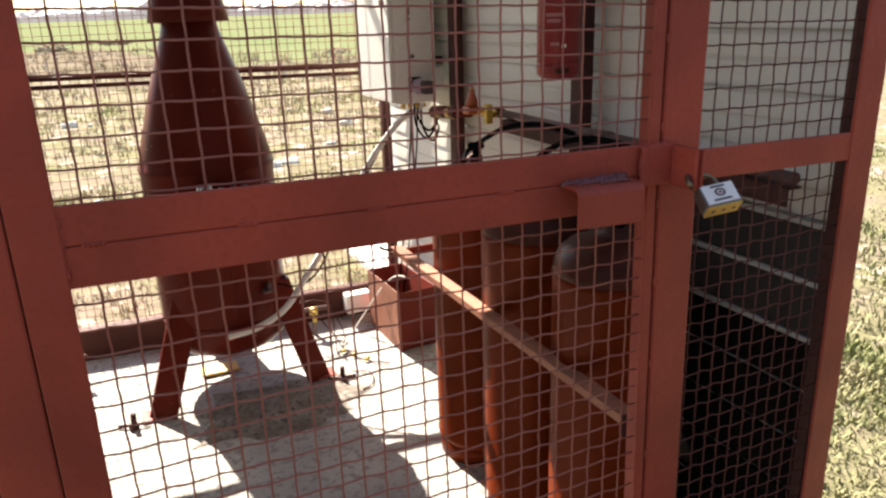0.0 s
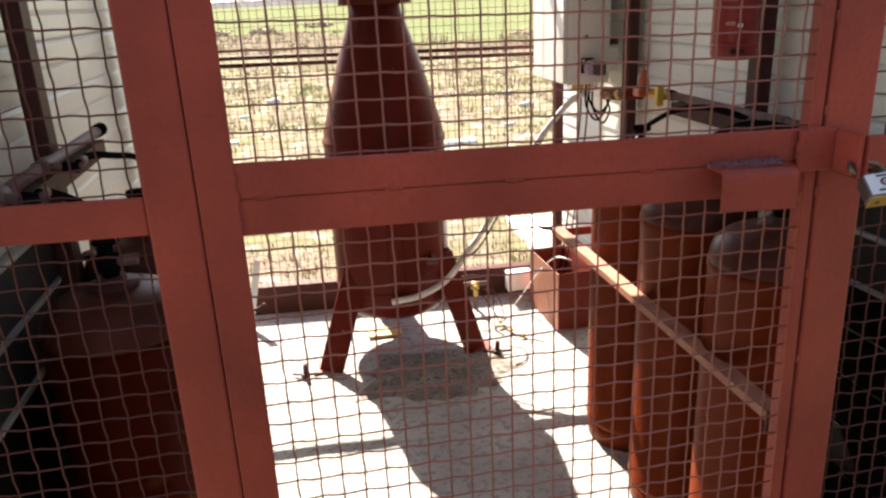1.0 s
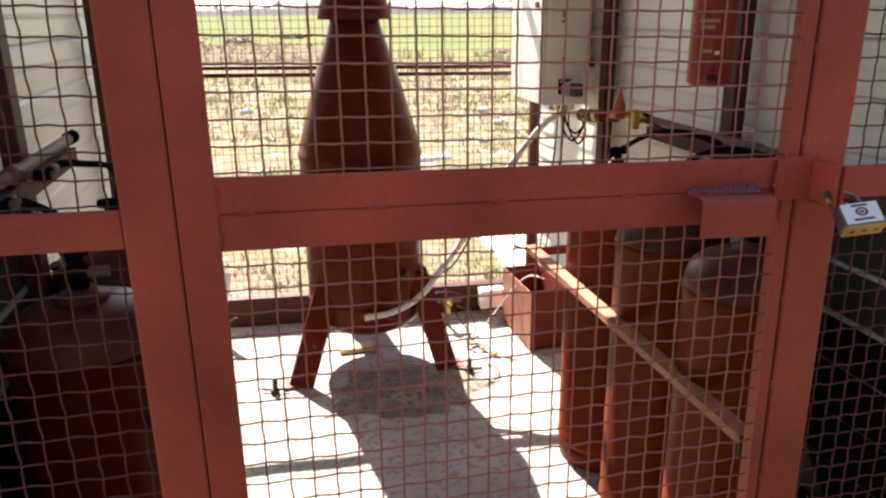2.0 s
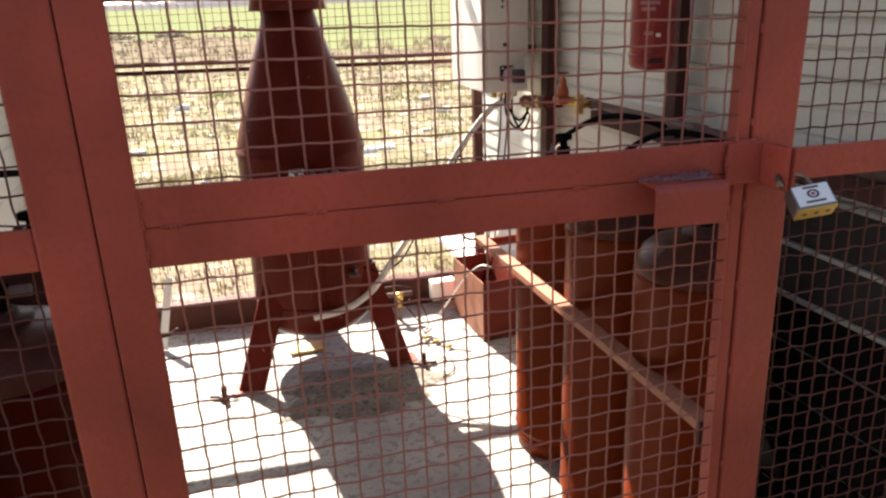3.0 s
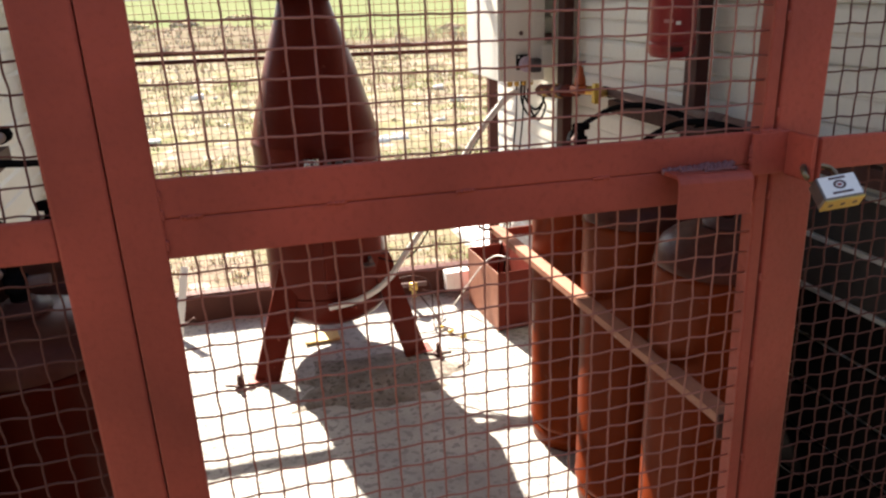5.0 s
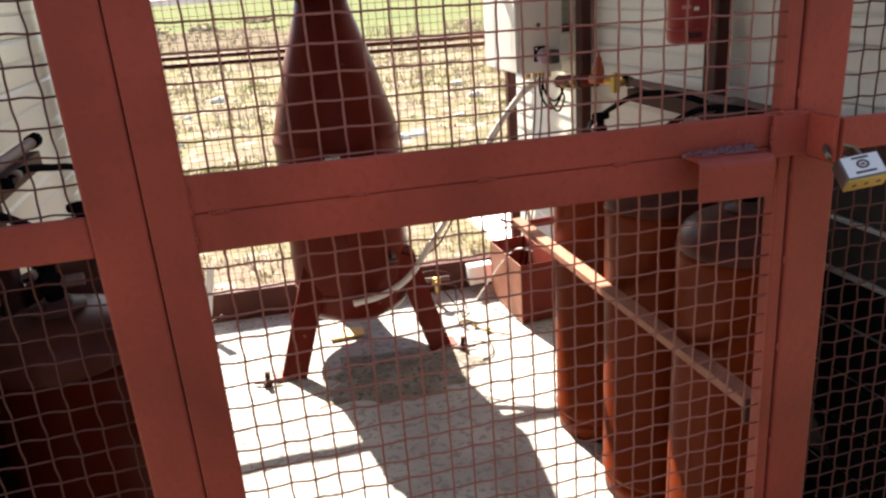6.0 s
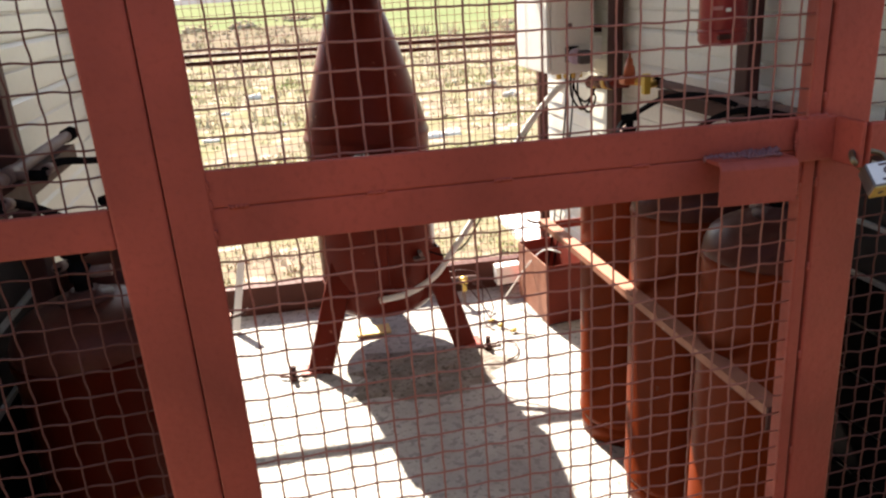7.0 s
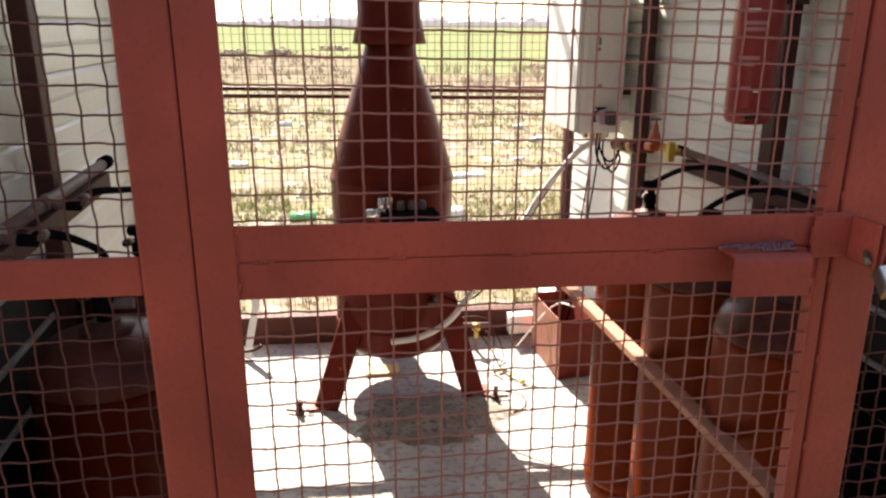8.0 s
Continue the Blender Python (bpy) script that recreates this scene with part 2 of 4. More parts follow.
def wire_mesh(axis, n, phase, r, per=6, amp=0.0012, mat=None, wave=0.0004):
    """A crimped wire n pitches long from the origin along x or z; it waves through the sheet at every crossing."""
    key = (axis, n, phase, r, per, mat, wave)
    if key not in wire_data:
        pts = []
        rnd = random.Random(n * 7 + phase * 3 + (axis == "x"))
        wob = [rnd.uniform(-0.0003, 0.0003) for _ in range(n + 2)]
        for i in range(n * per + 1):
            s = i / per
            off = amp * math.cos(math.pi * (s + phase))
            k = int(s)
            side = wob[k] + (wob[k + 1] - wob[k]) * (s - k) + wave * math.cos(math.pi * (s + phase)) + wave * math.sin(2 * math.pi * s + 0.6)
            pts.append((s * PITCH, off, side) if axis == "x" else (side, off, s * PITCH))
        wire_data[key] = finish(tube(pts, r, 6 if per > 3 else 5), "wire", mat or M_WIRE)
    return wire_data[key]


def wire_net(parent, x0, x1, z0, z1, y, ox, oz, r=0.0016, per=6, fall=0.0, mat=None, wave=0.0003, pitch_x=PITCH):
    """Crossing wires filling an opening; ox and oz set where the wires lie."""
    b = base_of(parent)
    nx, nz = int((x1 - x0) / PITCH) + 1, int((z1 - z0) / PITCH) + 1
    xs = [x for x in (ox + pitch_x * i for i in range(-60, 60)) if x0 < x < x1]
    zs = [z for z in (oz + PITCH * i for i in range(-60, 60)) if z0 < z < z1]
    for i, x in enumerate(xs):
        k = new("wire", wire_mesh("z", nz + 1, i % 2, r, per, mat=mat, wave=wave))
        k.location, k.parent = Vector((x, y, zs[0] - PITCH - fall * x)) - b, parent
    for i, z in enumerate(zs):
        k = new("wire", wire_mesh("x", nx + 1, (i + 1) % 2, r, per, mat=mat, wave=wave))
        k.location, k.parent = Vector((xs[0] - PITCH, y, z - fall * (xs[0] - PITCH))) - b, parent
        k.rotation_euler = (0, math.atan(fall), 0)


def weld(parent, p, size, n=4, along=(1, 0, 0), mat=None):
    rnd = random.Random(int(1000 * (p[0] + p[2])))
    pts, rad = [], []
    for i in range(3 * n + 1):
        q = Vector(p) + Vector(along) * size * (i / 3 - n / 2) * 0.8
        pts.append(q + Vector((rnd.uniform(-1, 1), rnd.uniform(-0.3, 0.3), rnd.uniform(-1, 1))) * size * 0.1)
        rad.append(size * (0.32 + 0.16 * math.sin(i * 2.1) + rnd.uniform(0, 0.1)) * (0.4 if i in (0, 3 * n) else 1))
    return part("weld_bead", tube(pts, rad, 7), mat or M_FRAME, parent)


# ---- setting ----
WX_R, WX_L, Y_BACK = 1.42, -0.52, 2.62
Z_TOP = 1.9
RZ = 1.32          # top of the gate's middle rail at its hinge end
FALL = 0.0195      # the front rails drop this much per metre towards the lock


def ground_sheet():
    bm = bmesh.new()
    def spread(a, b, n, fine):
        return [a + (b - a) * (i / n) ** fine for i in range(n + 1)]
    ys = [-1500, -300, -60, -20, -8] + [-4 + 0.5 * i for i in range(40)] + [18, 20] + [22 + 2 * i for i in range(32)] + [90, 150, 300, 700, 1800]
    xs = [-1500, -500, -150, -60] + [-34 + 2.5 * i for i in range(10)] + [-9 + 0.5 * i for i in range(40)] + [12 + 1.5 * i for i in range(12)] + [32, 60, 150, 500, 1500]
    grid = []
    for y in ys:
        row = []
        for x in xs:
            near = abs(x - 0.45) < 2 and -2 < y < 3.2
            z = -0.07
            if not near and abs(x) < 40 and abs(y) < 60:
                z += 0.09 * noise.noise(Vector((x * 0.35, y * 0.35, 0))) + 0.05 * noise.noise(Vector((x, y, 3)))
                z = min(z, -0.05 if y < 5 else 0.2)
            row.append(bm.verts.new((x, y, z)))
        grid.append(row)
    for a, b in zip(grid, grid[1:]):
        for i in range(len(xs) - 1):
            f = bm.faces.new((a[i], a[i + 1], b[i + 1], b[i]))
            f.smooth = True
    ob = new("ground", finish(bm, "ground", M_GROUND))
    ob.data.materials.append(M_FIELD)
    ob.data.materials.append(M_ROUGH)
    for poly in ob.data.polygons:
        c = poly.center
        edge = max(23.0, min(43.0, 46 - 4.6 * c.x)) + 4 * noise.noise(Vector((c.x * 0.2, c.y * 0.2, 7)))
        poly.material_index = 1 if c.y > edge else 2 if c.y > 20 + 4 * noise.noise(Vector((c.x * 0.3, c.y * 0.3, 1))) else 0
    return tagged(ob, "dry pale earth with sparse grass round the cage", "ground", kind="structure")


ground_sheet()


def slab():
    bm = bmesh.new()
    nx, ny = 40, 56
    x0, x1, y0, y1 = WX_L - 0.06, WX_R + 0.06, -0.06, Y_BACK + 0.08
    grid = [[bm.verts.new((x0 + (x1 - x0) * i / nx, y0 + (y1 - y0) * j / ny,
                           -0.002 + 0.004 * noise.noise(Vector((i * 0.3, j * 0.3, 1))))) for i in range(nx + 1)] for j in range(ny + 1)]
    for a, b in zip(grid, grid[1:]):
        for i in range(nx):
            f = bm.faces.new((a[i], a[i + 1], b[i + 1], b[i]))
            f.smooth = True
    edge = [v for v in grid[0]] + [r[-1] for r in grid[1:]] + list(reversed(grid[-1][:-1])) + [r[0] for r in reversed(grid[1:-1])]
    low = [bm.verts.new((v.co.x, v.co.y, -0.15)) for v in edge]
    for i in range(len(edge)):
        j = (i + 1) % len(edge)
        bm.faces.new((edge[i], low[i], low[j], edge[j]))
    return solo("floor", bm, M_CONCRETE, "rough grey concrete floor slab, stained and worn", "floor", kind="structure")


slab()


def siding_wall(name, x, out, y0, y1, label):
    """Lapped metal siding boards fixed outside the posts; out is the side that faces away from the cage."""
    step = 0.13
    back = boxed(min(x + out * 0.012, x + out * 0.015), max(x + out * 0.012, x + out * 0.015), y0, y1, 0.03, Z_TOP + 0.1)
    wall = solo(name, back, M_SIDING, label, "wall", kind="structure")
    prof = [(-0.004, 0.002), (-0.004, 0.008), (-0.001, 0.058), (0.004, 0.063), (0.004, 0.067), (-0.003, 0.07), (-0.003, 0.075), (0.0, 0.116), (0.006, 0.127), (0.011, 0.127), (0.011, 0.002)]
    bm = extrude_profile([(x + out * u, v) for u, v in prof], "y", y0, y1)
    me = finish(bm, "board", M_SIDING)
    for i in range(int((Z_TOP + 0.05) / step)):
        b = new("board", me)
        b.location, b.parent = (0, 0, 0.03 + i * step), wall
        part("end_cap", boxed(min(x + out * 0.001, x + out * 0.019), max(x + out * 0.001, x + out * 0.019), y0 - 0.012, y0 - 0.001, 0.035 + i * step, 0.095 + i * step, 0.005), M_DARK, wall, "added board with the wall's shade as its colour end")
    # dark boards added on the lower front half: the wall's shade, put into colour
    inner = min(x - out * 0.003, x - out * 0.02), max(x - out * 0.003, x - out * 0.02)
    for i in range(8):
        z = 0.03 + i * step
        k = part("dark_board", boxed(*inner, y0 + 0.036, 0.82, z, z + step - 0.013, 0.003), M_WALL_HALF_SHADE if i >= 6 else M_WALL_SHADE, wall, "added board with the wall's shade as its colour")
        # pale strips stand in for light caught on the siding laps
        if i >= 5:
            part("edge_strip", boxed(inner[0] - (0.006 if out > 0 else 0.0), inner[1] + (0.006 if out < 0 else 0.0), y0 + 0.036, 0.82, z + step - 0.012, z + step - 0.001, 0.001), M_LAP_LIGHT, wall, "added pale strip for light caught on a siding lap")
    return wall


siding_wall("wall_right", WX_R, 1, 0.02, 2.64, "cream metal siding boards on the cage's side")
siding_wall("wall_left", WX_L, -1, 0.02, 2.6, "cream metal siding boards on the cage's side")


def roof_sheet():
    bm = bmesh.new()
    n = 60
    x0, x1 = WX_L - 0.12, WX_R + 0.12
    rows = []
    for y, z in ((-0.12, Z_TOP + 0.27), (2.24, Z_TOP + 0.25)):
        for dz in (0.0, 0.004):
            rows.append([bm.verts.new((x0 + (x1 - x0) * i / n, y, z + dz + (0.012 if (i // 2) % 2 else -0.008))) for i in range(n + 1)])
    lo0, hi0, lo1, hi1 = rows
    for a, b in ((lo0, lo1), (hi1, hi0), (hi0, lo0), (lo1, hi1)):
        for i in range(n):
            bm.faces.new((a[i], b[i], b[i + 1], a[i + 1]))
    return solo("roof", bm, M_ROOF, "profiled pale metal roof sheet over the cage", "roof", kind="structure")


roof_sheet()
# plain dark wall added behind the path, out of view, to cut front skylight
M_LIGHT_BLOCK = material("light_block_dark", (0.04, 0.033, 0.028), 0.9, scale=4)
solo("wall_yard", boxed(-5.0, 8.0, -2.3, -2.1, -0.1, 2.5, 0.01), M_LIGHT_BLOCK, "unseen plain dark wall added to cut light from the front", "wall", kind="structure")
for y in (0.06, 1.1, 2.15):
    solo("roof_beam", boxed(WX_L, WX_R, y, y + 0.05, Z_TOP + 0.19, Z_TOP + 0.235, 0.004), M_DARK,
         "dark brown steel beam under the roof sheet", "beam", "roof beams")


def wall_post(x, y, w, d, z1=Z_TOP + 0.2, mat=None):
    bm = boxed(x, x + w, y, y + d, 0.0, z1, 0.004)
    return solo("post", bm, mat or M_DARK, "dark brown steel post against the siding", "post", "posts of the side walls", at=(x, y, 0))


for y in (0.875, 1.72):
    wall_post(WX_R - 0.064, y, 0.04, 0.06)
for y in (0.74, 1.72):
    wall_post(WX_L + 0.024, y, 0.04, 0.06)
wall_post(WX_R - 0.036, 0.024, 0.03, 0.028)
wall_post(1.345, 2.53, 0.045, 0.045)
wall_post(WX_L + 0.005, 2.62, 0.045, 0.045)


# ---- front: gate, fixed panels, lock ----
def dropped(bm):
    for v in bm.verts:
        v.co.z -= FALL * v.co.x
    return bm


def leaned(bm, rate=0.018):
    """Shears the lock side below rail height to fit the camera's view."""
    bmesh.ops.bisect_plane(bm, geom=bm.verts[:] + bm.edges[:] + bm.faces[:], plane_co=(0, 0, 1.2), plane_no=(0, 0, 1))
    for v in bm.verts:
        v.co.x += rate * max(0.0, 1.2 - v.co.z)
    return bm


def gate():
    g = thing("gate", (0.4, 0, 0.05), "red-oxide painted steel gate with crimped wire mesh, padlocked shut", "gate")
    part("stile", box(boxed(-0.053, 0.0, 0.0, 0.007, 0.06, 1.93, 0.002), -0.053, -0.047, 0.0072, 0.045, 0.06, 1.93), M_FRAME, g)
    part("stile", leaned(box(boxed(0.867, 0.8868, 0.0, 0.007, 0.06, 1.93, 0.002), 0.881, 0.8866, 0.0072, 0.045, 0.06, 1.93)), M_FRAME, g)
    part("top_rail", boxed(-0.053, 0.889, 0.002, 0.043, 1.932, 1.98, 0.003), M_FRAME, g)
    part("bottom_rail", boxed(0.0, 0.887, 0.003, 0.043, 0.06, 0.11, 0.003), M_FRAME, g)
    part("middle_rail", dropped(box(boxed(-0.006, 0.871, 0.002, 0.009, RZ - 0.0503, RZ, 0.0025), 0.0005, 0.8665, 0.0092, 0.043, RZ - 0.0503, RZ - 0.045)), M_FRAME, g)
    part("middle_rail", dropped(box(boxed(-0.006, 0.871, 0.0035, 0.0095, RZ - 0.104, RZ - 0.0509, 0.0025), 0.0005, 0.8665, 0.0097, 0.043, RZ - 0.056, RZ - 0.0509)), M_FRAME, g)
    for x in (0.035, 0.215, 0.393, 0.6, 0.785):
        weld(g, (x, 0.003, RZ - 0.0505 - FALL * x), 0.007, 5)
    for dz in (0.02, 0.045, 0.085):
        weld(g, (0.001, 0.002, RZ - dz), 0.006, 3, (0, 0, 1))
        weld(g, (0.861, 0.002, RZ - dz - 0.017), 0.006, 3, (0, 0, 1))
    for z in (0.3, 0.52, 0.71, 0.9, 1.06, 1.2, 1.33, 1.47, 1.66):
        weld(g, (0.891 + 0.018 * max(0.0, 1.2 - z), 0.001, z), 0.006, 3, (0, 0, 1))
    # folded guard plate welded under the rail
    q = RZ - FALL * 0.75
    prof = [(0.004, q - 0.048), (-0.037, q - 0.047), (-0.044, q - 0.052), (-0.047, q - 0.058), (-0.047, q - 0.111), (-0.043, q - 0.111),
            (-0.043, q - 0.058), (-0.04, q - 0.053), (0.004, q - 0.053)]
    plate = extrude_profile(prof, "x", 0.697, 0.823)
    for v in plate.verts:
        v.co.z -= 0.04 * (v.co.x - 0.73)
    bmesh.ops.bevel(plate, geom=[e for e in plate.edges], offset=0.0012, segments=1, affect="EDGES")
    part("guard_plate", plate, M_FRAME, g, "folded steel guard plate")
    for wx, wy, ws, wn_ in ((0.735, -0.003, 0.011, 9), (0.79, -0.002, 0.013, 6), (0.762, -0.014, 0.01, 11), (0.78, -0.025, 0.008, 9)):
        weld(g, (wx, wy, q - 0.047), ws, wn_, mat=M_WELD)
    wire_net(g, -0.006, 0.868, RZ - 0.012, 1.94, 0.026, 0.0285, RZ + 0.001, fall=FALL)
    wire_net(g, -0.006, 0.885, 0.1, RZ - 0.09, 0.026, 0.03, 1.187, r=0.0016, fall=FALL, wave=0.0004)
    # lug of the gate for the padlock
    part("lug_plate", boxed(0.846, 0.91, -0.009, -0.003, 1.236, 1.302, 0.002), M_FRAME, g)
    weld(g, (0.847, -0.004, 1.27), 0.008, 5, (0, 0, 1))
    weld(g, (0.878, -0.005, 1.303), 0.009, 5)
    part("lug_ear", boxed(0.9045, 0.91, -0.068, -0.0095, 1.234, 1.302, 0.004), M_FRAME, g)
    part("lug_hole", tube([(0.9035, -0.052, 1.252), (0.9042, -0.052, 1.252)], 0.0075, 14), M_INK, g, "dark hole in the lug")
    return g


gate()


def front_panel(x0, x1, rail_z, post_in, post_out, label, ox, oz, ox2, oz2, pitch_x):
    p = thing("fence_panel", ((x0 + x1) / 2, 0, 0), label, "fence panel", "front fence panels")
    lean = 0.018 if x0 > 0 else 0.0
    part("post", leaned(boxed(*post_in, 0.0, 0.05, 0.0, Z_TOP + 0.2, 0.004), lean), M_FRAME, p)
    edge = post_out[1] if lean else post_out[0] + 0.006
    part("post", leaned(box(boxed(*post_out, 0.0, 0.007, 0.0, Z_TOP + 0.2, 0.002), edge - 0.006, edge, 0.0072, 0.05, 0.0, Z_TOP + 0.2), lean * 0.6), M_FRAME, p)
    part("rail", dropped(box(boxed(x0, x1, 0.002, 0.009, rail_z - 0.054, rail_z, 0.003), x0, x1, 0.0092, 0.042, rail_z - 0.054, rail_z - 0.048)), M_FRAME, p)
    part("rail", boxed(x0, x1, 0.002, 0.042, 0.02, 0.07, 0.003), M_FRAME, p)
    part("rail", boxed(x0, x1, 0.002, 0.042, 1.95, 2.0, 0.003), M_FRAME, p)
    wire_net(p, x0 - 0.004, x1 + 0.004, rail_z - 0.012, 1.96, 0.026, ox, oz, r=0.0015, fall=FALL, mat=M_WIRE_SHADED, wave=0.0005, pitch_x=pitch_x)
    wire_net(p, x0 - 0.004, x1 + 0.004, 0.06, rail_z - 0.04, 0.026, ox2, oz2, r=0.0015, fall=FALL, mat=M_WIRE_SHADED, wave=0.0009 if x0 > 0 else 0.0005, pitch_x=pitch_x)
    return p


lock_panel = front_panel(0.972, 1.365, RZ - 0.018, (0.893, 0.975), (1.357, 1.424), "red-oxide steel frame with crimped wire mesh beside the gate", 1.0257, 1.5065, 1.043, 1.0692, 0.0335)
part("lug_ear", boxed(0.918, 0.9235, -0.066, -0.0005, 1.23, 1.298, 0.004), M_FRAME, lock_panel)
front_panel(WX_L + 0.05, -0.122, RZ - 0.038, (-0.122, -0.0545), (WX_L, WX_L + 0.05), "red-oxide steel frame with crimped wire mesh at the hinge side", -0.1415, 1.57, -0.136, 1.1942, 0.0347)


def padlock():
    c = Vector((0.945, -0.077, 1.221))
    k = thing("padlock", c, "steel padlock with a white printed sticker, hanging on the gate's lug", "padlock")
    up, wide = Vector((0.08, 0.74, 0.66)).normalized(), Vector((0.946, -0.22, 0.13)).normalized()
    deep = up.cross(wide).normalized()
    turn = Matrix.Translation(c) @ Matrix((wide, deep, up)).transposed().to_4x4()
    def put(bm):
        bmesh.ops.transform(bm, matrix=turn, verts=bm.verts)
        return bm
    part("body", put(boxed(-0.03, 0.03, -0.013, 0.016, -0.021, 0.019, 0.003)), M_STEEL, k, "dull steel lock body")
    part("base_plate", put(boxed(-0.0295, 0.0295, -0.0125, 0.0155, -0.024, -0.0205, 0.001)), M_BRASS, k, "brass end plate")
    part("sticker", put(boxed(-0.027, 0.027, -0.0138, -0.0131, -0.018, 0.017)), M_WHITE, k, "white sticker with a dark emblem")
    mark = bmesh.new()
    for i in range(18):
        u0, u1 = 2 * math.pi * i / 18, 2 * math.pi * (i + 1) / 18
        mark.faces.new([mark.verts.new((q * math.cos(u), -0.0144, 0.001 + 0.8 * q * math.sin(u))) for u, q in ((u0, 0.0055), (u1, 0.0055), (u1, 0.0095), (u0, 0.0095))])
    part("emblem", put(mark), M_INK, k, "dark ring emblem")
    part("emblem_heart", put(boxed(-0.003, 0.003, -0.0146, -0.014, -0.001, 0.003)), M_RED, k, "small red heart of the emblem")
    for x in (-0.018, 0.0, 0.018):
        part("key_hole", put(tube([(x, 0.001, -0.0243), (x, 0.001, -0.0238)], 0.004, 10)), M_INK, k)
    for z, w in ((0.0125, 0.012), (-0.012, 0.015)):
        part("printed_bar", put(boxed(-w, w, -0.0144, -0.0139, z - 0.0018, z + 0.0018)), M_INK, k)
    back = turn.inverted()
    arc = [Vector((-0.024, 0, 0.012)), Vector((-0.03, 0, 0.024)), back @ Vector((0.896, -0.066, 1.245)), back @ Vector((0.899, -0.056, 1.252)), back @ Vector((0.907, -0.052, 1.254)),
           back @ Vector((0.93, -0.05, 1.254)), Vector((0.008, 0, 0.036)), Vector((0.01, 0, 0.014))]
    part("shackle", put(tube(curve_points(arc, 5), 0.0042, 10)), M_SHACKLE, k, "tarnished shackle")
    return k


padlock()


# ---- back fence ----
def back_fence():
    f = thing("back_fence", (0.43, 2.585, 0), "wire mesh fence with a red-oxide channel sill and a double rail", "fence")
    y, x0, x1 = 2.585, WX_L + 0.06, 1.345
    sill = [(y - 0.02, 0.0), (y + 0.04, 0.0), (y + 0.04, 0.012), (y - 0.008, 0.012), (y - 0.008, 0.138), (y + 0.04, 0.138), (y + 0.04, 0.15), (y - 0.02, 0.15)]
    part("sill_channel", extrude_profile(sill, "x", x0, WX_R - 0.02), M_SILL, f)
    lean = pose(0.43, 0, 1.265) @ Matrix.Rotation(radians(0.75), 4, "Y") @ pose(-0.43, 0, -1.265)
    for z in (1.281, 1.248):
        part("rail", boxed(x0, x1, y - 0.012, y + 0.012, z - 0.009, z + 0.009, 0.002, m=lean), M_SILL, f)
    part("top_rail", boxed(x0, x1, y - 0.01, y + 0.03, 1.95, 2.0, 0.003), M_DARK, f)
    wire_net(f, x0, x1, 0.13, 1.96, y + 0.02, 0.01, 0.02, 0.0015, 3)
    f.rotation_euler = (0, 0, radians(-4))
    return f


back_fence()


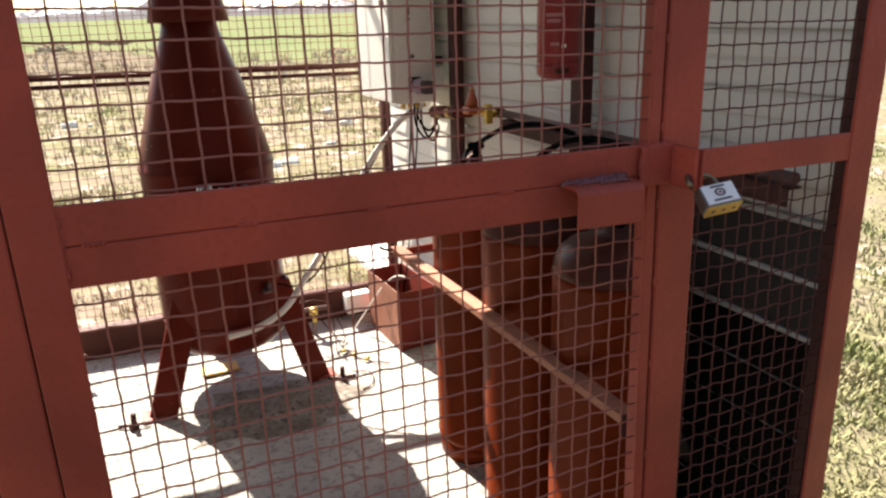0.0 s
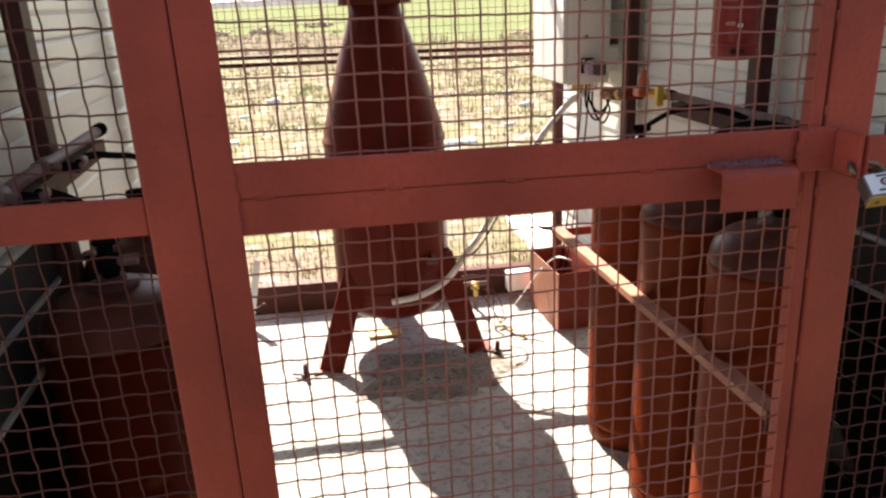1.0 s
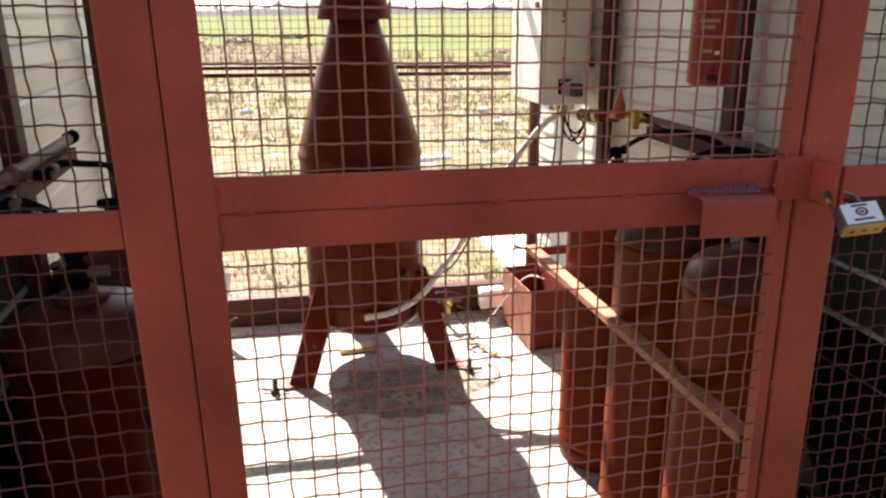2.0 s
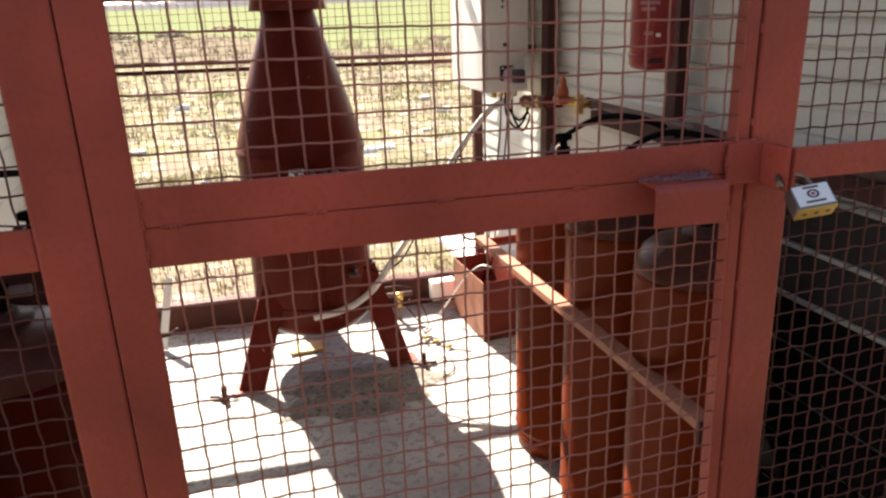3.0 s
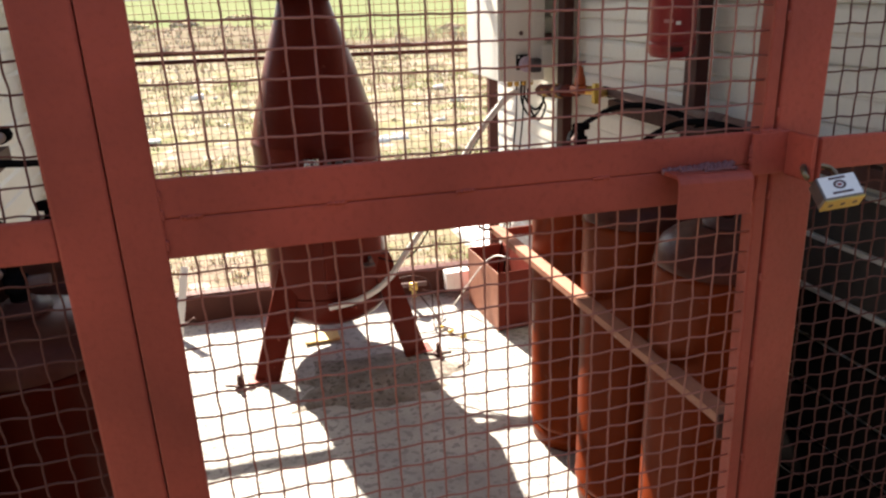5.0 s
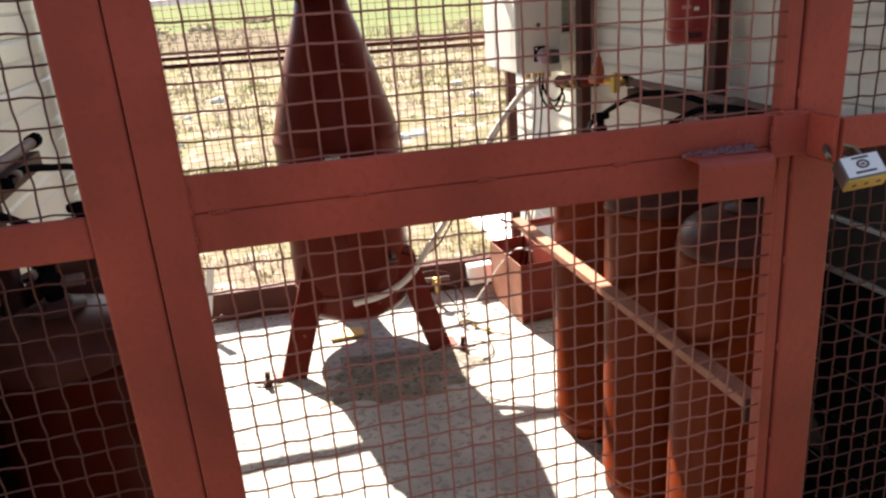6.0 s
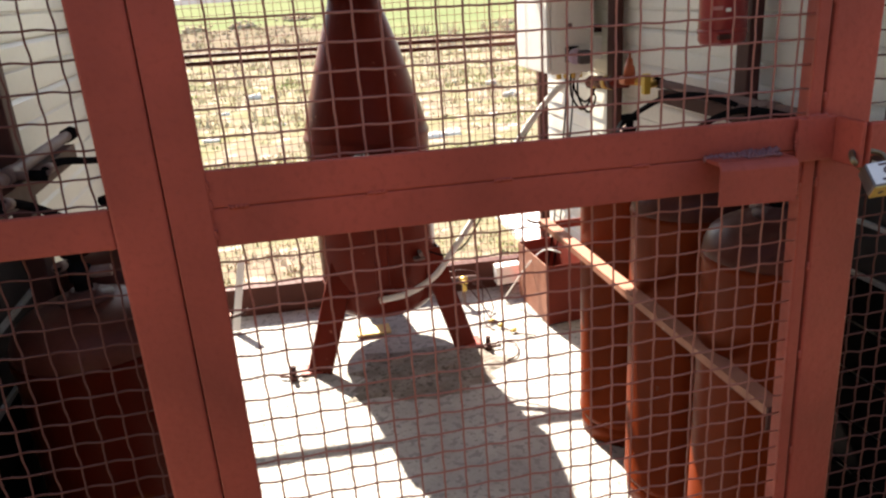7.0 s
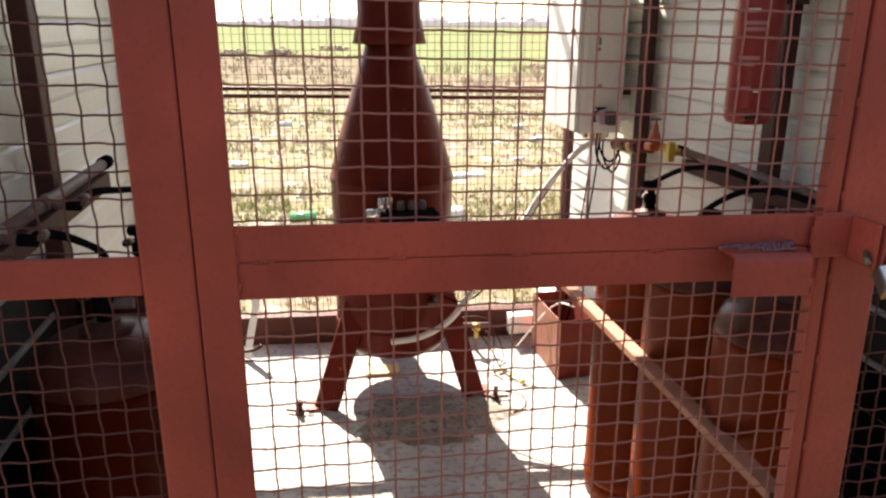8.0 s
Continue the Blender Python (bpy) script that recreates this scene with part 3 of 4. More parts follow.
# ---- the vessel ----
def vessel():
    ax = Vector((0.432, 2.13, 0.0))
    v = thing("vessel", ax, "bottle-shaped red-brown steel tank with conical top on splayed legs", "tank")
    r = 0.255
    prof = [(0.02, 0.175), (0.1, 0.178), (0.17, 0.186), (0.215, 0.2), (0.238, 0.222), (r, 0.25), (r, 0.3), (r + 0.004, 0.93), (r + 0.008, 0.95), (r + 0.009, 0.955), (r + 0.009, 0.963), (r + 0.003, 0.97),
            (0.252, 1.0), (0.24, 1.05), (0.214, 1.14), (0.166, 1.3), (0.114, 1.45), (0.093, 1.53), (0.09, 1.6)]
    part("shell", lathe(prof, 48, centre=ax), M_VESSEL, v)
    cap = [(0.106, 1.6), (0.147, 1.502), (0.15, 1.502), (0.137, 1.57), (0.128, 1.62), (0.125, 1.7), (0.12, 1.95), (0.09, 1.97), (0.0, 1.975)]
    part("hood", lathe(cap, 40, centre=ax), M_VESSEL, v, "flared hood over the neck")
    part("seam", lathe([(r + 0.0005, 0.318), (r + 0.004, 0.32), (r + 0.004, 0.33), (r + 0.0005, 0.332)], 48, centre=ax), M_VESSEL, v)
    hub = ax + Vector((0.018, 0, 0))
    for a, splay in ((-150, 0.425), (-30, 0.385), (90, 0.385)):
        d = Vector((math.cos(radians(a)), math.sin(radians(a)), 0))
        s = Vector((-d.y, d.x, 0))
        top, foot = hub + d * 0.24 + Vector((0, 0, 0.46)), hub + d * splay
        bm = bmesh.new()
        # an angle-iron leg: two flanges meeting on the outer edge
        t, w = 0.006, 0.084
        for sgn in (-1, 1):
            q = []
            for p in (top, foot):
                for u, o in ((0.0, 0.0), (w, -w * 0.75), (w, -w * 0.75 - t * 1.3), (0.0, -t * 1.3)):
                    q.append(bm.verts.new(p + s * (u * sgn) + d * (o + 0.03)))
            for fc in ((0, 1, 5, 4), (1, 2, 6, 5), (2, 3, 7, 6), (3, 0, 4, 7), (0, 3, 2, 1), (4, 5, 6, 7)):
                bm.faces.new([q[i] for i in fc])
        bmesh.ops.recalc_face_normals(bm, faces=bm.faces)
        part("leg", bm, M_VESSEL, v)
        part("foot_plate", boxed(foot.x - 0.05, foot.x + 0.05, foot.y - 0.04, foot.y + 0.05, 0.002, 0.009, 0.002), M_FRAME, v)
    # clean-out door frame on the front and small fittings
    fy = ax.y - r
    part("hatch", boxed(ax.x - 0.045, ax.x + 0.01, fy - 0.008, fy + 0.03, 0.36, 0.66, 0.006), M_VESSEL, v, "narrow raised hatch plate")
    part("pipe_stub", tube([(ax.x - 0.03, fy - 0.03, 0.305), (ax.x - 0.03, fy + 0.03, 0.305)], 0.016, 12), M_FRAME, v)
    part("bolt", tube([(ax.x + 0.15, fy + 0.0, 0.475), (ax.x + 0.15, fy + 0.06, 0.475)], 0.009, 6), M_GALV, v)
    part("clip", boxed(ax.x + 0.12, ax.x + 0.165, fy - 0.005, fy + 0.05, 0.452, 0.46), M_GALV, v)
    # valve block
    z, vy = 0.852, fy - 0.055
    part("valve_body", tube([(ax.x - 0.135, vy, z + 0.022), (ax.x - 0.06, vy, z + 0.018)], [0.017, 0.022], 14), M_CHROME, v, "bright steel valve body")
    bm = bmesh.new()
    tube([(ax.x - 0.08, vy, z + 0.012), (ax.x + 0.03, vy, z)], 0.026, 14, bm)
    box(bm, ax.x - 0.02, ax.x + 0.14, vy - 0.03, vy + 0.03, z - 0.036, z + 0.03, 0.008)
    tube([(ax.x + 0.14, vy, z - 0.004), (ax.x + 0.15, vy, z - 0.004)], 0.02, 12, bm)
    part("solenoid", bm, M_BLACK, v, "black solenoid valve")
    for dx in (0.0, 0.045, 0.085):
        part("terminal", tube([(ax.x + dx, vy, z + 0.02), (ax.x + dx, vy, z + 0.058), (ax.x + dx, vy, z + 0.066)], [0.017, 0.016, 0.01], 12), M_PLUG, v, "dark grey cap")
    for dx in (-0.075, -0.045):
        part("nut", tube([(ax.x + dx, vy, z + 0.03), (ax.x + dx, vy, z + 0.082)], 0.015, 6), M_CHROME, v)
    part("nozzle", tube([(ax.x - 0.09, vy, z), (ax.x - 0.09, fy + 0.03, z)], 0.016, 10), M_FRAME, v)
    return v


vessel()
# Flat block added for the yellowish light reflected on the floor.
solo("yellow_plate", boxed(0.3, 0.46, 2.16, 2.25, 0.003, 0.014, 0.003), M_PASTEL, "flat yellow block under the tank standing in for light on the floor", "block")


# ---- gas cylinders ----
def gas_cylinder(paint, label):
    c = thing("gas_cylinder", (0, 0, 0), label, "gas cylinder", "gas cylinders in rows")
    r = 0.15
    prof = [(0.05, 0.03), (0.11, 0.035), (0.138, 0.05), (r, 0.072), (r + 0.0025, 0.077), (r + 0.0025, 0.087), (r, 0.092), (r, 0.9), (r + 0.0025, 0.905),
            (r + 0.0025, 0.915), (r, 0.919)]
    part("shell", lathe(prof, 40), paint, c)
    dome = [(0.149, 0.9185), (0.15, 0.92), (0.147, 0.942), (0.137, 0.965), (0.117, 0.983), (0.09, 0.995), (0.05, 1.003), (0.03, 1.005)]
    part("shoulder", lathe(dome, 40), M_DOME_SHEEN, c, "maroon shoulder with grey sky sheen painted in")
    part("foot_ring", lathe([(0.136, 0.0), (0.143, 0.0), (0.146, 0.07), (0.138, 0.07)], 40), paint, c)
    part("neck", lathe([(0.05, 1.0), (0.05, 1.012), (0.03, 1.014), (0.026, 1.025)], 20), M_DARK, c)
    part("valve", lathe([(0.016, 1.02), (0.016, 1.04), (0.021, 1.042), (0.021, 1.068), (0.012, 1.072), (0.012, 1.09), (0.026, 1.093), (0.028, 1.1), (0.026, 1.108), (0.01, 1.111)], 16), M_BLACK, c, "dark valve with a hand wheel")
    part("outlet", tube([(0.0, 0.0, 1.055), (0.055, 0.0, 1.055)], 0.012, 8), M_GALV, c)
    return c


for paint, label, spots in ((M_CYL, "red painted steel gas cylinder with rounded shoulder and foot ring", [(1.125, 0.395), (1.135, 0.77), (1.144, 1.145)]),
                            (M_CYL_SHADED, "red steel gas cylinder with shade painted in, rounded shoulder, foot ring", [(-0.306, 0.46), (-0.315, 0.84)])):
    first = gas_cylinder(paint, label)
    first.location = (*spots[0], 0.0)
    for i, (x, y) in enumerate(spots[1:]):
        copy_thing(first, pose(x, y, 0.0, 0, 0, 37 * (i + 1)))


def restraint(x, y0, y1, z, sgn):
    b = thing("restraint_bar", (x, y0, z), "red-oxide angle-iron bar holding the row of cylinders", "bar", "cylinder restraint bars")
    part("angle", extrude_profile([(x + sgn * u, z + v) for u, v in ((0, 0), (0.04, 0), (0.04, -0.005), (0.005, -0.005), (0.005, -0.02), (0, -0.02))], "y", y0, y1), M_BAR, b)
    part("end_plate", boxed(x - 0.002, x + 0.034 * sgn, y0 - 0.008, y0 - 0.001, z - 0.05, z + 0.002, 0.001) if sgn > 0 else
         boxed(x - 0.034, x + 0.002, y0 - 0.008, y0 - 0.001, z - 0.05, z + 0.002, 0.001), M_DARK, b)
    part("hook", tube(curve_points([(x, y1 - 0.02, z - 0.005), (x - 0.03 * sgn, y1 - 0.02, z), (x - 0.05 * sgn, y1 - 0.02, z + 0.012)], 5), 0.005, 8), M_DARK, b)
    part("brace", boxed(min(x, x + sgn * 0.36), max(x, x + sgn * 0.36), y1 - 0.03, y1 - 0.024, z - 0.035, z - 0.005, 0.001), M_FRAME, b)
    weld(b, (x + 0.005 * sgn, y0 + 0.09, z - 0.012), 0.01, 5, (0, 1, 0))
    return b


restraint(0.948, 0.135, 1.45, 0.706, 1)
restraint(-0.11, 0.17, 1.0, 0.706, -1)


# ---- gas manifolds on the side walls ----
def manifold(x, y0, y1, z, sgn, taps, label):
    m = thing("gas_manifold", (x, y0, z), label, "pipe", "gas manifolds")
    part("pipe", tube([(x, y0, z), (x, y1, z)], 0.0135, 14), M_GALV, m)
    part("bearer", extrude_profile([(x + sgn * u, v) for u, v in angle_profile(0.04, 0.004, 1, -1, -0.02, z - 0.018)], "y", y0, y1 - 0.05), M_DARK, m)
    for y in taps:
        part("tap", tube([(x, y, z), (x - sgn * 0.05, y, z - 0.005)], 0.009, 10), M_GALV, m)
        part("socket", tube([(x, y - 0.03, z), (x, y + 0.03, z)], 0.017, 14), M_GALV, m)
        part("nut", tube([(x - sgn * 0.04, y, z - 0.004), (x - sgn * 0.07, y, z - 0.007)], 0.0125, 6), M_BLACK, m)
    part("end_cap", tube([(x, y1 - 0.03, z), (x, y1 + 0.02, z)], 0.018, 8), M_BLACK, m)
    return m


manifold(1.34, 0.1, 1.35, 1.168, 1, (0.5, 0.74), "worn steel gas pipe on brackets along the siding")
manifold(-0.44, 0.1, 1.1, 1.222, -1, (0.36, 0.62), "worn steel gas pipe on brackets along the siding")


def hose(points, label="black rubber gas hose from the manifold to a cylinder"):
    h = thing("gas_hose", points[0], label, "hose", "gas hoses")
    part("tube", tube(curve_points(points, 10), 0.0085, 10), M_BLACK, h)
    for a, b in ((points[0], points[1]), (points[-1], points[-2])):
        a, b = Vector(a), Vector(b)
        part("ferrule", tube([a, a + (b - a).normalized() * 0.045], 0.0105, 10), M_GALV, h)
    return h


hose([(1.275, 0.74, 1.165), (1.25, 0.83, 1.185), (1.25, 0.98, 1.18), (1.25, 1.15, 1.145), (1.25, 1.32, 1.075), (1.24, 1.4, 1.03), (1.19, 1.32, 1.02), (1.16, 1.2, 1.05)])
hose([(1.275, 0.5, 1.17), (1.24, 0.58, 1.185), (1.235, 0.69, 1.178), (1.235, 0.79, 1.152), (1.235, 0.9, 1.1), (1.235, 0.99, 1.04), (1.19, 0.93, 1.02), (1.15, 0.82, 1.05)])
hose([(-0.37, 0.62, 1.225), (-0.375, 0.74, 1.218), (-0.38, 0.96, 1.175), (-0.375, 1.18, 1.125), (-0.37, 1.25, 1.06), (-0.365, 1.1, 1.015), (-0.36, 0.89, 1.055)])
hose([(-0.37, 0.36, 1.225), (-0.375, 0.42, 1.212), (-0.38, 0.58, 1.155), (-0.38, 0.76, 1.07), (-0.375, 0.74, 1.03), (-0.365, 0.62, 1.03), (-0.36, 0.51, 1.055)])


# gas valve at the manifold's far end
def gas_valve():
    x, y, z = 1.28, 1.43, 1.17
    g = thing("gas_regulator", (x, y, z), "orange gas regulator with a yellow lever at the manifold's end", "regulator")
    part("body", lathe([(0.02, 0.015), (0.021, 0.025), (0.018, 0.045), (0.012, 0.055), (0.01, 0.075), (0.005, 0.078), (0.004, 0.095)], 18, centre=(x, y, z)), M_ORANGE, g)
    part("t_handle", tube([(x - 0.02, y, z + 0.095), (x + 0.02, y, z + 0.095)], 0.0035, 8), M_GALV, g)
    part("flange", boxed(x - 0.028, x + 0.024, y - 0.026, y + 0.026, z - 0.012, z + 0.016, 0.006), M_ORANGE, g)
    part("lever", boxed(x - 0.01, x + 0.014, 1.3, 1.325, 1.138, 1.205, 0.004), M_YELLOW, g, "yellow lever")
    part("elbow", tube(curve_points([(1.34, 1.34, 1.168), (1.325, 1.39, 1.168), (x, y, z)], 5), 0.016, 12), M_BRASS, g)
    part("pipe", tube([(x, y + 0.02, z - 0.005), (x + 0.015, 1.8, 1.125)], 0.022, 12), M_VESSEL, g, "red-brown pipe")
    for k in range(5):
        part("fitting", tube([(x + 0.004 + 0.004 * k, 1.55 + 0.055 * k, 1.15 - 0.006 * k), (x + 0.004 + 0.004 * k, 1.58 + 0.055 * k, 1.148 - 0.006 * k)], 0.027, 6), M_BRASS if k % 2 else M_DARK, g)
    part("branch", tube([(x, 1.32, 1.165), (x + 0.06, 1.33, 1.168)], 0.012, 10), M_BRASS, g)
    return g


gas_valve()


# ---- control cabinet ----
def cabinet():
    x0, x1, y0, y1, z0, z1 = 1.158, 1.358, 1.905, 2.3, 1.152, 1.95
    c = thing("control_cabinet", ((x0 + x1) / 2, (y0 + y1) / 2, z0), "light grey steel control cabinet with a socket on its side", "cabinet")
    part("body", boxed(x0 + 0.018, x1, y0, y1, z0, z1, 0.004), M_CABINET, c)
    part("door", boxed(x0, x0 + 0.016, y0 + 0.004, y1 - 0.004, z0 + 0.006, z1 - 0.006, 0.004), M_CABINET, c)
    part("fold", boxed(x0 + 0.035, x0 + 0.04, y0 - 0.003, y0, z0 + 0.01, z1 - 0.01), M_CABINET, c)
    s = part("socket_plate", boxed(1.232, 1.288, y0 - 0.012, y0 - 0.0005, 1.198, 1.258, 0.003), M_BLACK, c, "black socket plate")
    for x in (1.240, 1.280):
        part("screw", tube([(x, y0 - 0.014, 1.249), (x, y0 - 0.011, 1.249)], 0.005, 8), M_WHITE, s)
    part("plug", boxed(1.27, 1.315, y0 - 0.075, y0 - 0.031, 1.191, 1.245, 0.008), M_PLUG, c, "dark grey plug")
    part("plug_ring", tube([(1.267, y0 - 0.01, 1.221), (1.272, y0 - 0.03, 1.219)], 0.03, 16), M_LILAC, c)
    part("knock_out", tube([(1.255, y0 - 0.002, 1.34), (1.255, y0 + 0.004, 1.34)], 0.009, 12), M_INK, c)
    part("knock_out", tube([(1.245, y0 - 0.002, 1.485), (1.245, y0 + 0.004, 1.485)], 0.006, 12), M_INK, c)
    part("latch", boxed(1.242, 1.248, y0 - 0.008, y0 - 0.0005, 1.5, 1.53, 0.002), M_BLACK, c)
    # white block added in place of the sunlit patch on the siding
    part("socket_lid", boxed(1.335, 1.385, y0 - 0.02, y0 - 0.004, 1.2, 1.29, 0.007), M_WHITE, c, "white block standing in for a sunlit patch of siding")
    part("door_lock", tube([(x0 - 0.012, 1.96, 1.55), (x0 + 0.002, 1.96, 1.55)], 0.012, 12), M_GALV, c)
    for k in range(4):
        part("gland", tube([(1.22 + 0.03 * k, 1.94, z0 - 0.022), (1.22 + 0.03 * k, 1.94, z0 + 0.002)], 0.011, 10), M_BRASS, c, "brass cable gland")
    # unseen plate, added to keep the sun off the siding beside the cabinet
    part("back_plate", boxed(x1 + 0.0005, WX_R - 0.008, 2.24, 2.25, z0 + 0.2, z1, 0.001), M_CABINET, c)
    for z in (1.3, 1.8):
        part("bracket", boxed(x1, WX_R - 0.004, 1.96, 2.0, z, z + 0.03, 0.002), M_DARK, c)
    return c


cabinet()


def cable(points, r, mat, label, name="cable"):
    return solo(name, tube(curve_points(points, 8), r, 8), mat, label, name.split("_")[-1], "loose cables", at=points[0])


cable([(1.31, 1.94, 1.15), (1.285, 1.945, 1.118), (1.24, 1.955, 1.098), (1.195, 1.96, 1.065), (1.138, 1.965, 1.003), (1.08, 1.97, 0.932), (1.03, 1.97, 0.86), (0.985, 1.965, 0.79), (0.83, 1.92, 0.595), (0.73, 1.88, 0.49), (0.63, 1.85, 0.385), (0.51, 1.835, 0.33), (0.388, 1.842, 0.312)],
      0.0135, M_GREY, "thick pale grey cable conduit hanging from cabinet to tank", "cable_conduit")
cable([(1.22, 1.96, 1.1), (1.14, 1.99, 0.98), (1.02, 1.99, 0.8), (0.88, 1.93, 0.62), (0.78, 1.9, 0.49), (0.7, 1.93, 0.44), (0.62, 1.92, 0.47)], 0.004, M_BLACK, "thin black cable beside the conduit")
for dx, sag in ((0.0, 0.15), (0.03, 0.165), (0.015, 0.12)):
    cable([(1.27 + dx, 1.94, 1.15), (1.27 + dx, 1.93, 1.15 - sag * 0.6), (1.31 + dx, 1.92, 1.15 - sag), (1.36 + dx * 0.5, 1.93, 1.15 - sag * 0.7), (1.37, 1.95, 1.1 - dx)],
          0.0045, M_BLACK, "thin black cable looping under the cabinet")
for dx in (0.0, 0.03):
    cable([(1.25 + dx, 1.94, 1.15), (1.255 + dx, 1.96, 1.0), (1.25 + dx, 2.0, 0.8), (1.24 + dx, 2.1, 0.4), (1.25 + dx, 2.2, 0.2)], 0.0035, M_BLACK, "thin black cable hanging from the cabinet")


# ---- fire extinguisher ----
def extinguisher():
    x, y, z = 1.243, 0.832, 1.328
    e = thing("fire_extinguisher", (x, y, z), "red fire extinguisher with pale printed labels, hung on a wall post", "fire extinguisher")
    part("bottle", lathe([(0.04, z), (0.054, z + 0.004), (0.0595, z + 0.014), (0.06, z + 0.4), (0.054, z + 0.43), (0.035, z + 0.455), (0.018, z + 0.465), (0.018, z + 0.49)], 32, centre=(x, y, 0)), M_RED, e)
    part("foot_band", lathe([(0.0602, z + 0.03), (0.0615, z + 0.032), (0.0615, z + 0.04), (0.0602, z + 0.042)], 32, centre=(x, y, 0)), M_RED, e)
    part("head", boxed(x - 0.02, x + 0.02, y - 0.02, y + 0.02, z + 0.49, z + 0.53, 0.004), M_BLACK, e)
    part("handle", boxed(x - 0.1, x + 0.03, y - 0.01, y + 0.01, z + 0.53, z + 0.545, 0.003), M_BLACK, e)
    part("hanger", boxed(x + 0.058, WX_R - 0.046, y - 0.01, y + 0.04, z + 0.3, z + 0.32, 0.002), M_DARK, e)
    # printed bars wrapped on the side towards the gate
    for k, (h, a0, a1, m) in enumerate(((0.165, 200, 250, M_PALEINK), (0.15, 205, 240, M_PALEINK), (0.09, 215, 238, M_PALEINK), (0.085, 244, 256, M_WHITE), (0.25, 205, 262, M_PALEINK), (0.235, 205, 255, M_PALEINK), (0.28, 212, 240, M_WHITE))):
        bm = bmesh.new()
        n = 6
        lo, hi = [], []
        for i in range(n + 1):
            a = radians(a0 + (a1 - a0) * i / n)
            for lst, dz in ((lo, 0.0), (hi, 0.009)):
                lst.append(bm.verts.new((x + 0.0606 * math.cos(a), y + 0.0606 * math.sin(a), z + h + dz)))
        for i in range(n):
            bm.faces.new((lo[i], lo[i + 1], hi[i + 1], hi[i]))
        part("printed_bar", bm, m, e)
    part("shelf_slot", boxed(x - 0.045, x - 0.005, y - 0.062, y - 0.05, z + 0.018, z + 0.03, 0.002), M_DARK, e)
    return e


extinguisher()


# ---- open steel box by the back fence ----
def steel_box():
    x0, x1, y0, y1, h, t = 1.172, 1.362, 1.985, 2.37, 0.292, 0.004
    b = thing("steel_box", (1.2, 2.0, 0), "open red-oxide sheet steel box standing on the floor", "box")
    # light is put into the paint: sunlit side pale, shaded front deep red
    part("side", boxed(x0, x0 + t, y0, y1, 0.004, h, 0.001), M_BAR, b, "side with sunlight painted in")
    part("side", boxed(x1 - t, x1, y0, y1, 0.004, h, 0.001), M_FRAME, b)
    part("side", boxed(x0 + t, x1 - t, y0, y0 + t, 0.004, h, 0.001), M_BOX_SHADE, b)
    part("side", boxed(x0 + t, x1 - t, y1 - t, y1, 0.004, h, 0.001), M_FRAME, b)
    part("bottom", boxed(x0 + t, x1 - t, y0 + t, y1 - t, 0.004, 0.009), M_FRAME, b)
    b.rotation_euler = (0, 0, radians(2))
    return b


steel_box()
cable([(1.26, 2.05, 0.33), (1.21, 2.12, 0.325), (1.16, 2.2, 0.24), (1.1, 2.28, 0.1), (1.06, 2.33, 0.008)], 0.004, M_GREY, "pale grey wire from the box to the floor")


def junction_box():
    j = thing("junction_box", (1.13, 2.46, 0.1), "white plastic junction box fixed to the sill", "junction box")
    part("case", boxed(1.06, 1.19, 2.43, 2.495, 0.045, 0.145, 0.005), M_WHITE, j)
    part("cover", boxed(1.057, 1.1, 2.424, 2.4295, 0.047, 0.142, 0.003), M_WHITE, j)
    return j


junction_box()
solo("white_slat", boxed(-0.035, 0.0, -0.006, 0.006, 0, 0.34, 0.003, m=pose(-0.245, 2.44, 0.002, -20, 12, 0)), M_WHITE, "white painted slat leaning on the back sill", "slat")


# ---- clutter on the floor ----
def anchor(x, y):
    a = thing("floor_anchor", (x, y, 0), "short rusty bolt standing in the floor", "bolt", "bolts in the floor")
    part("stud", tube([(x, y, -0.01), (x + 0.004, y, 0.062)], 0.011, 8), M_DARK, a)
    part("nut", tube([(x, y, 0.0), (x, y, 0.02)], 0.021, 6), M_DARK, a)
    part("rod", tube([(x - 0.055, y + 0.025, 0.008), (x, y, 0.012), (x + 0.06, y - 0.005, 0.01)], 0.006, 6), M_DARK, a)
    return a


anchor(-0.002, 1.87)
anchor(0.842, 1.855)


def dirt_patch():
    bm = bmesh.new()
    n, rings = 40, 10
    rows = []
    for j in range(rings + 1):
        row = []
        for i in range(n):
            a = 2 * math.pi * i / n
            k = 1 + 0.5 * noise.noise(Vector((math.cos(a) * 1.6, math.sin(a) * 1.6, 5))) + 0.35 * noise.noise(Vector((math.cos(a) * 6, math.sin(a) * 6, 2)))
            rr = j / rings
            x, y = 0.54 + 0.36 * rr * k * math.cos(a), 1.75 + 0.2 * rr * k * math.sin(a)
            z = 0.004 + (1 - rr * rr) * 0.014 * max(0.0, 0.5 + noise.noise(Vector((x * 14, y * 14, 0)))) - 0.006 * (rr > 0.95)
            row.append(bm.verts.new((x, y, z)))
        rows.append(row)
    for a, b in zip(rows, rows[1:]):
        for i in range(n):
            f = bm.faces.new((a[i], b[i], b[(i + 1) % n], a[(i + 1) % n]))
            f.smooth = True
    bmesh.ops.remove_doubles(bm, verts=bm.verts, dist=1e-4)
    return solo("dirt_patch", bm, M_DIRT, "thin crust of brown dirt on the concrete floor", "dirt", kind="stuff")


dirt_patch()


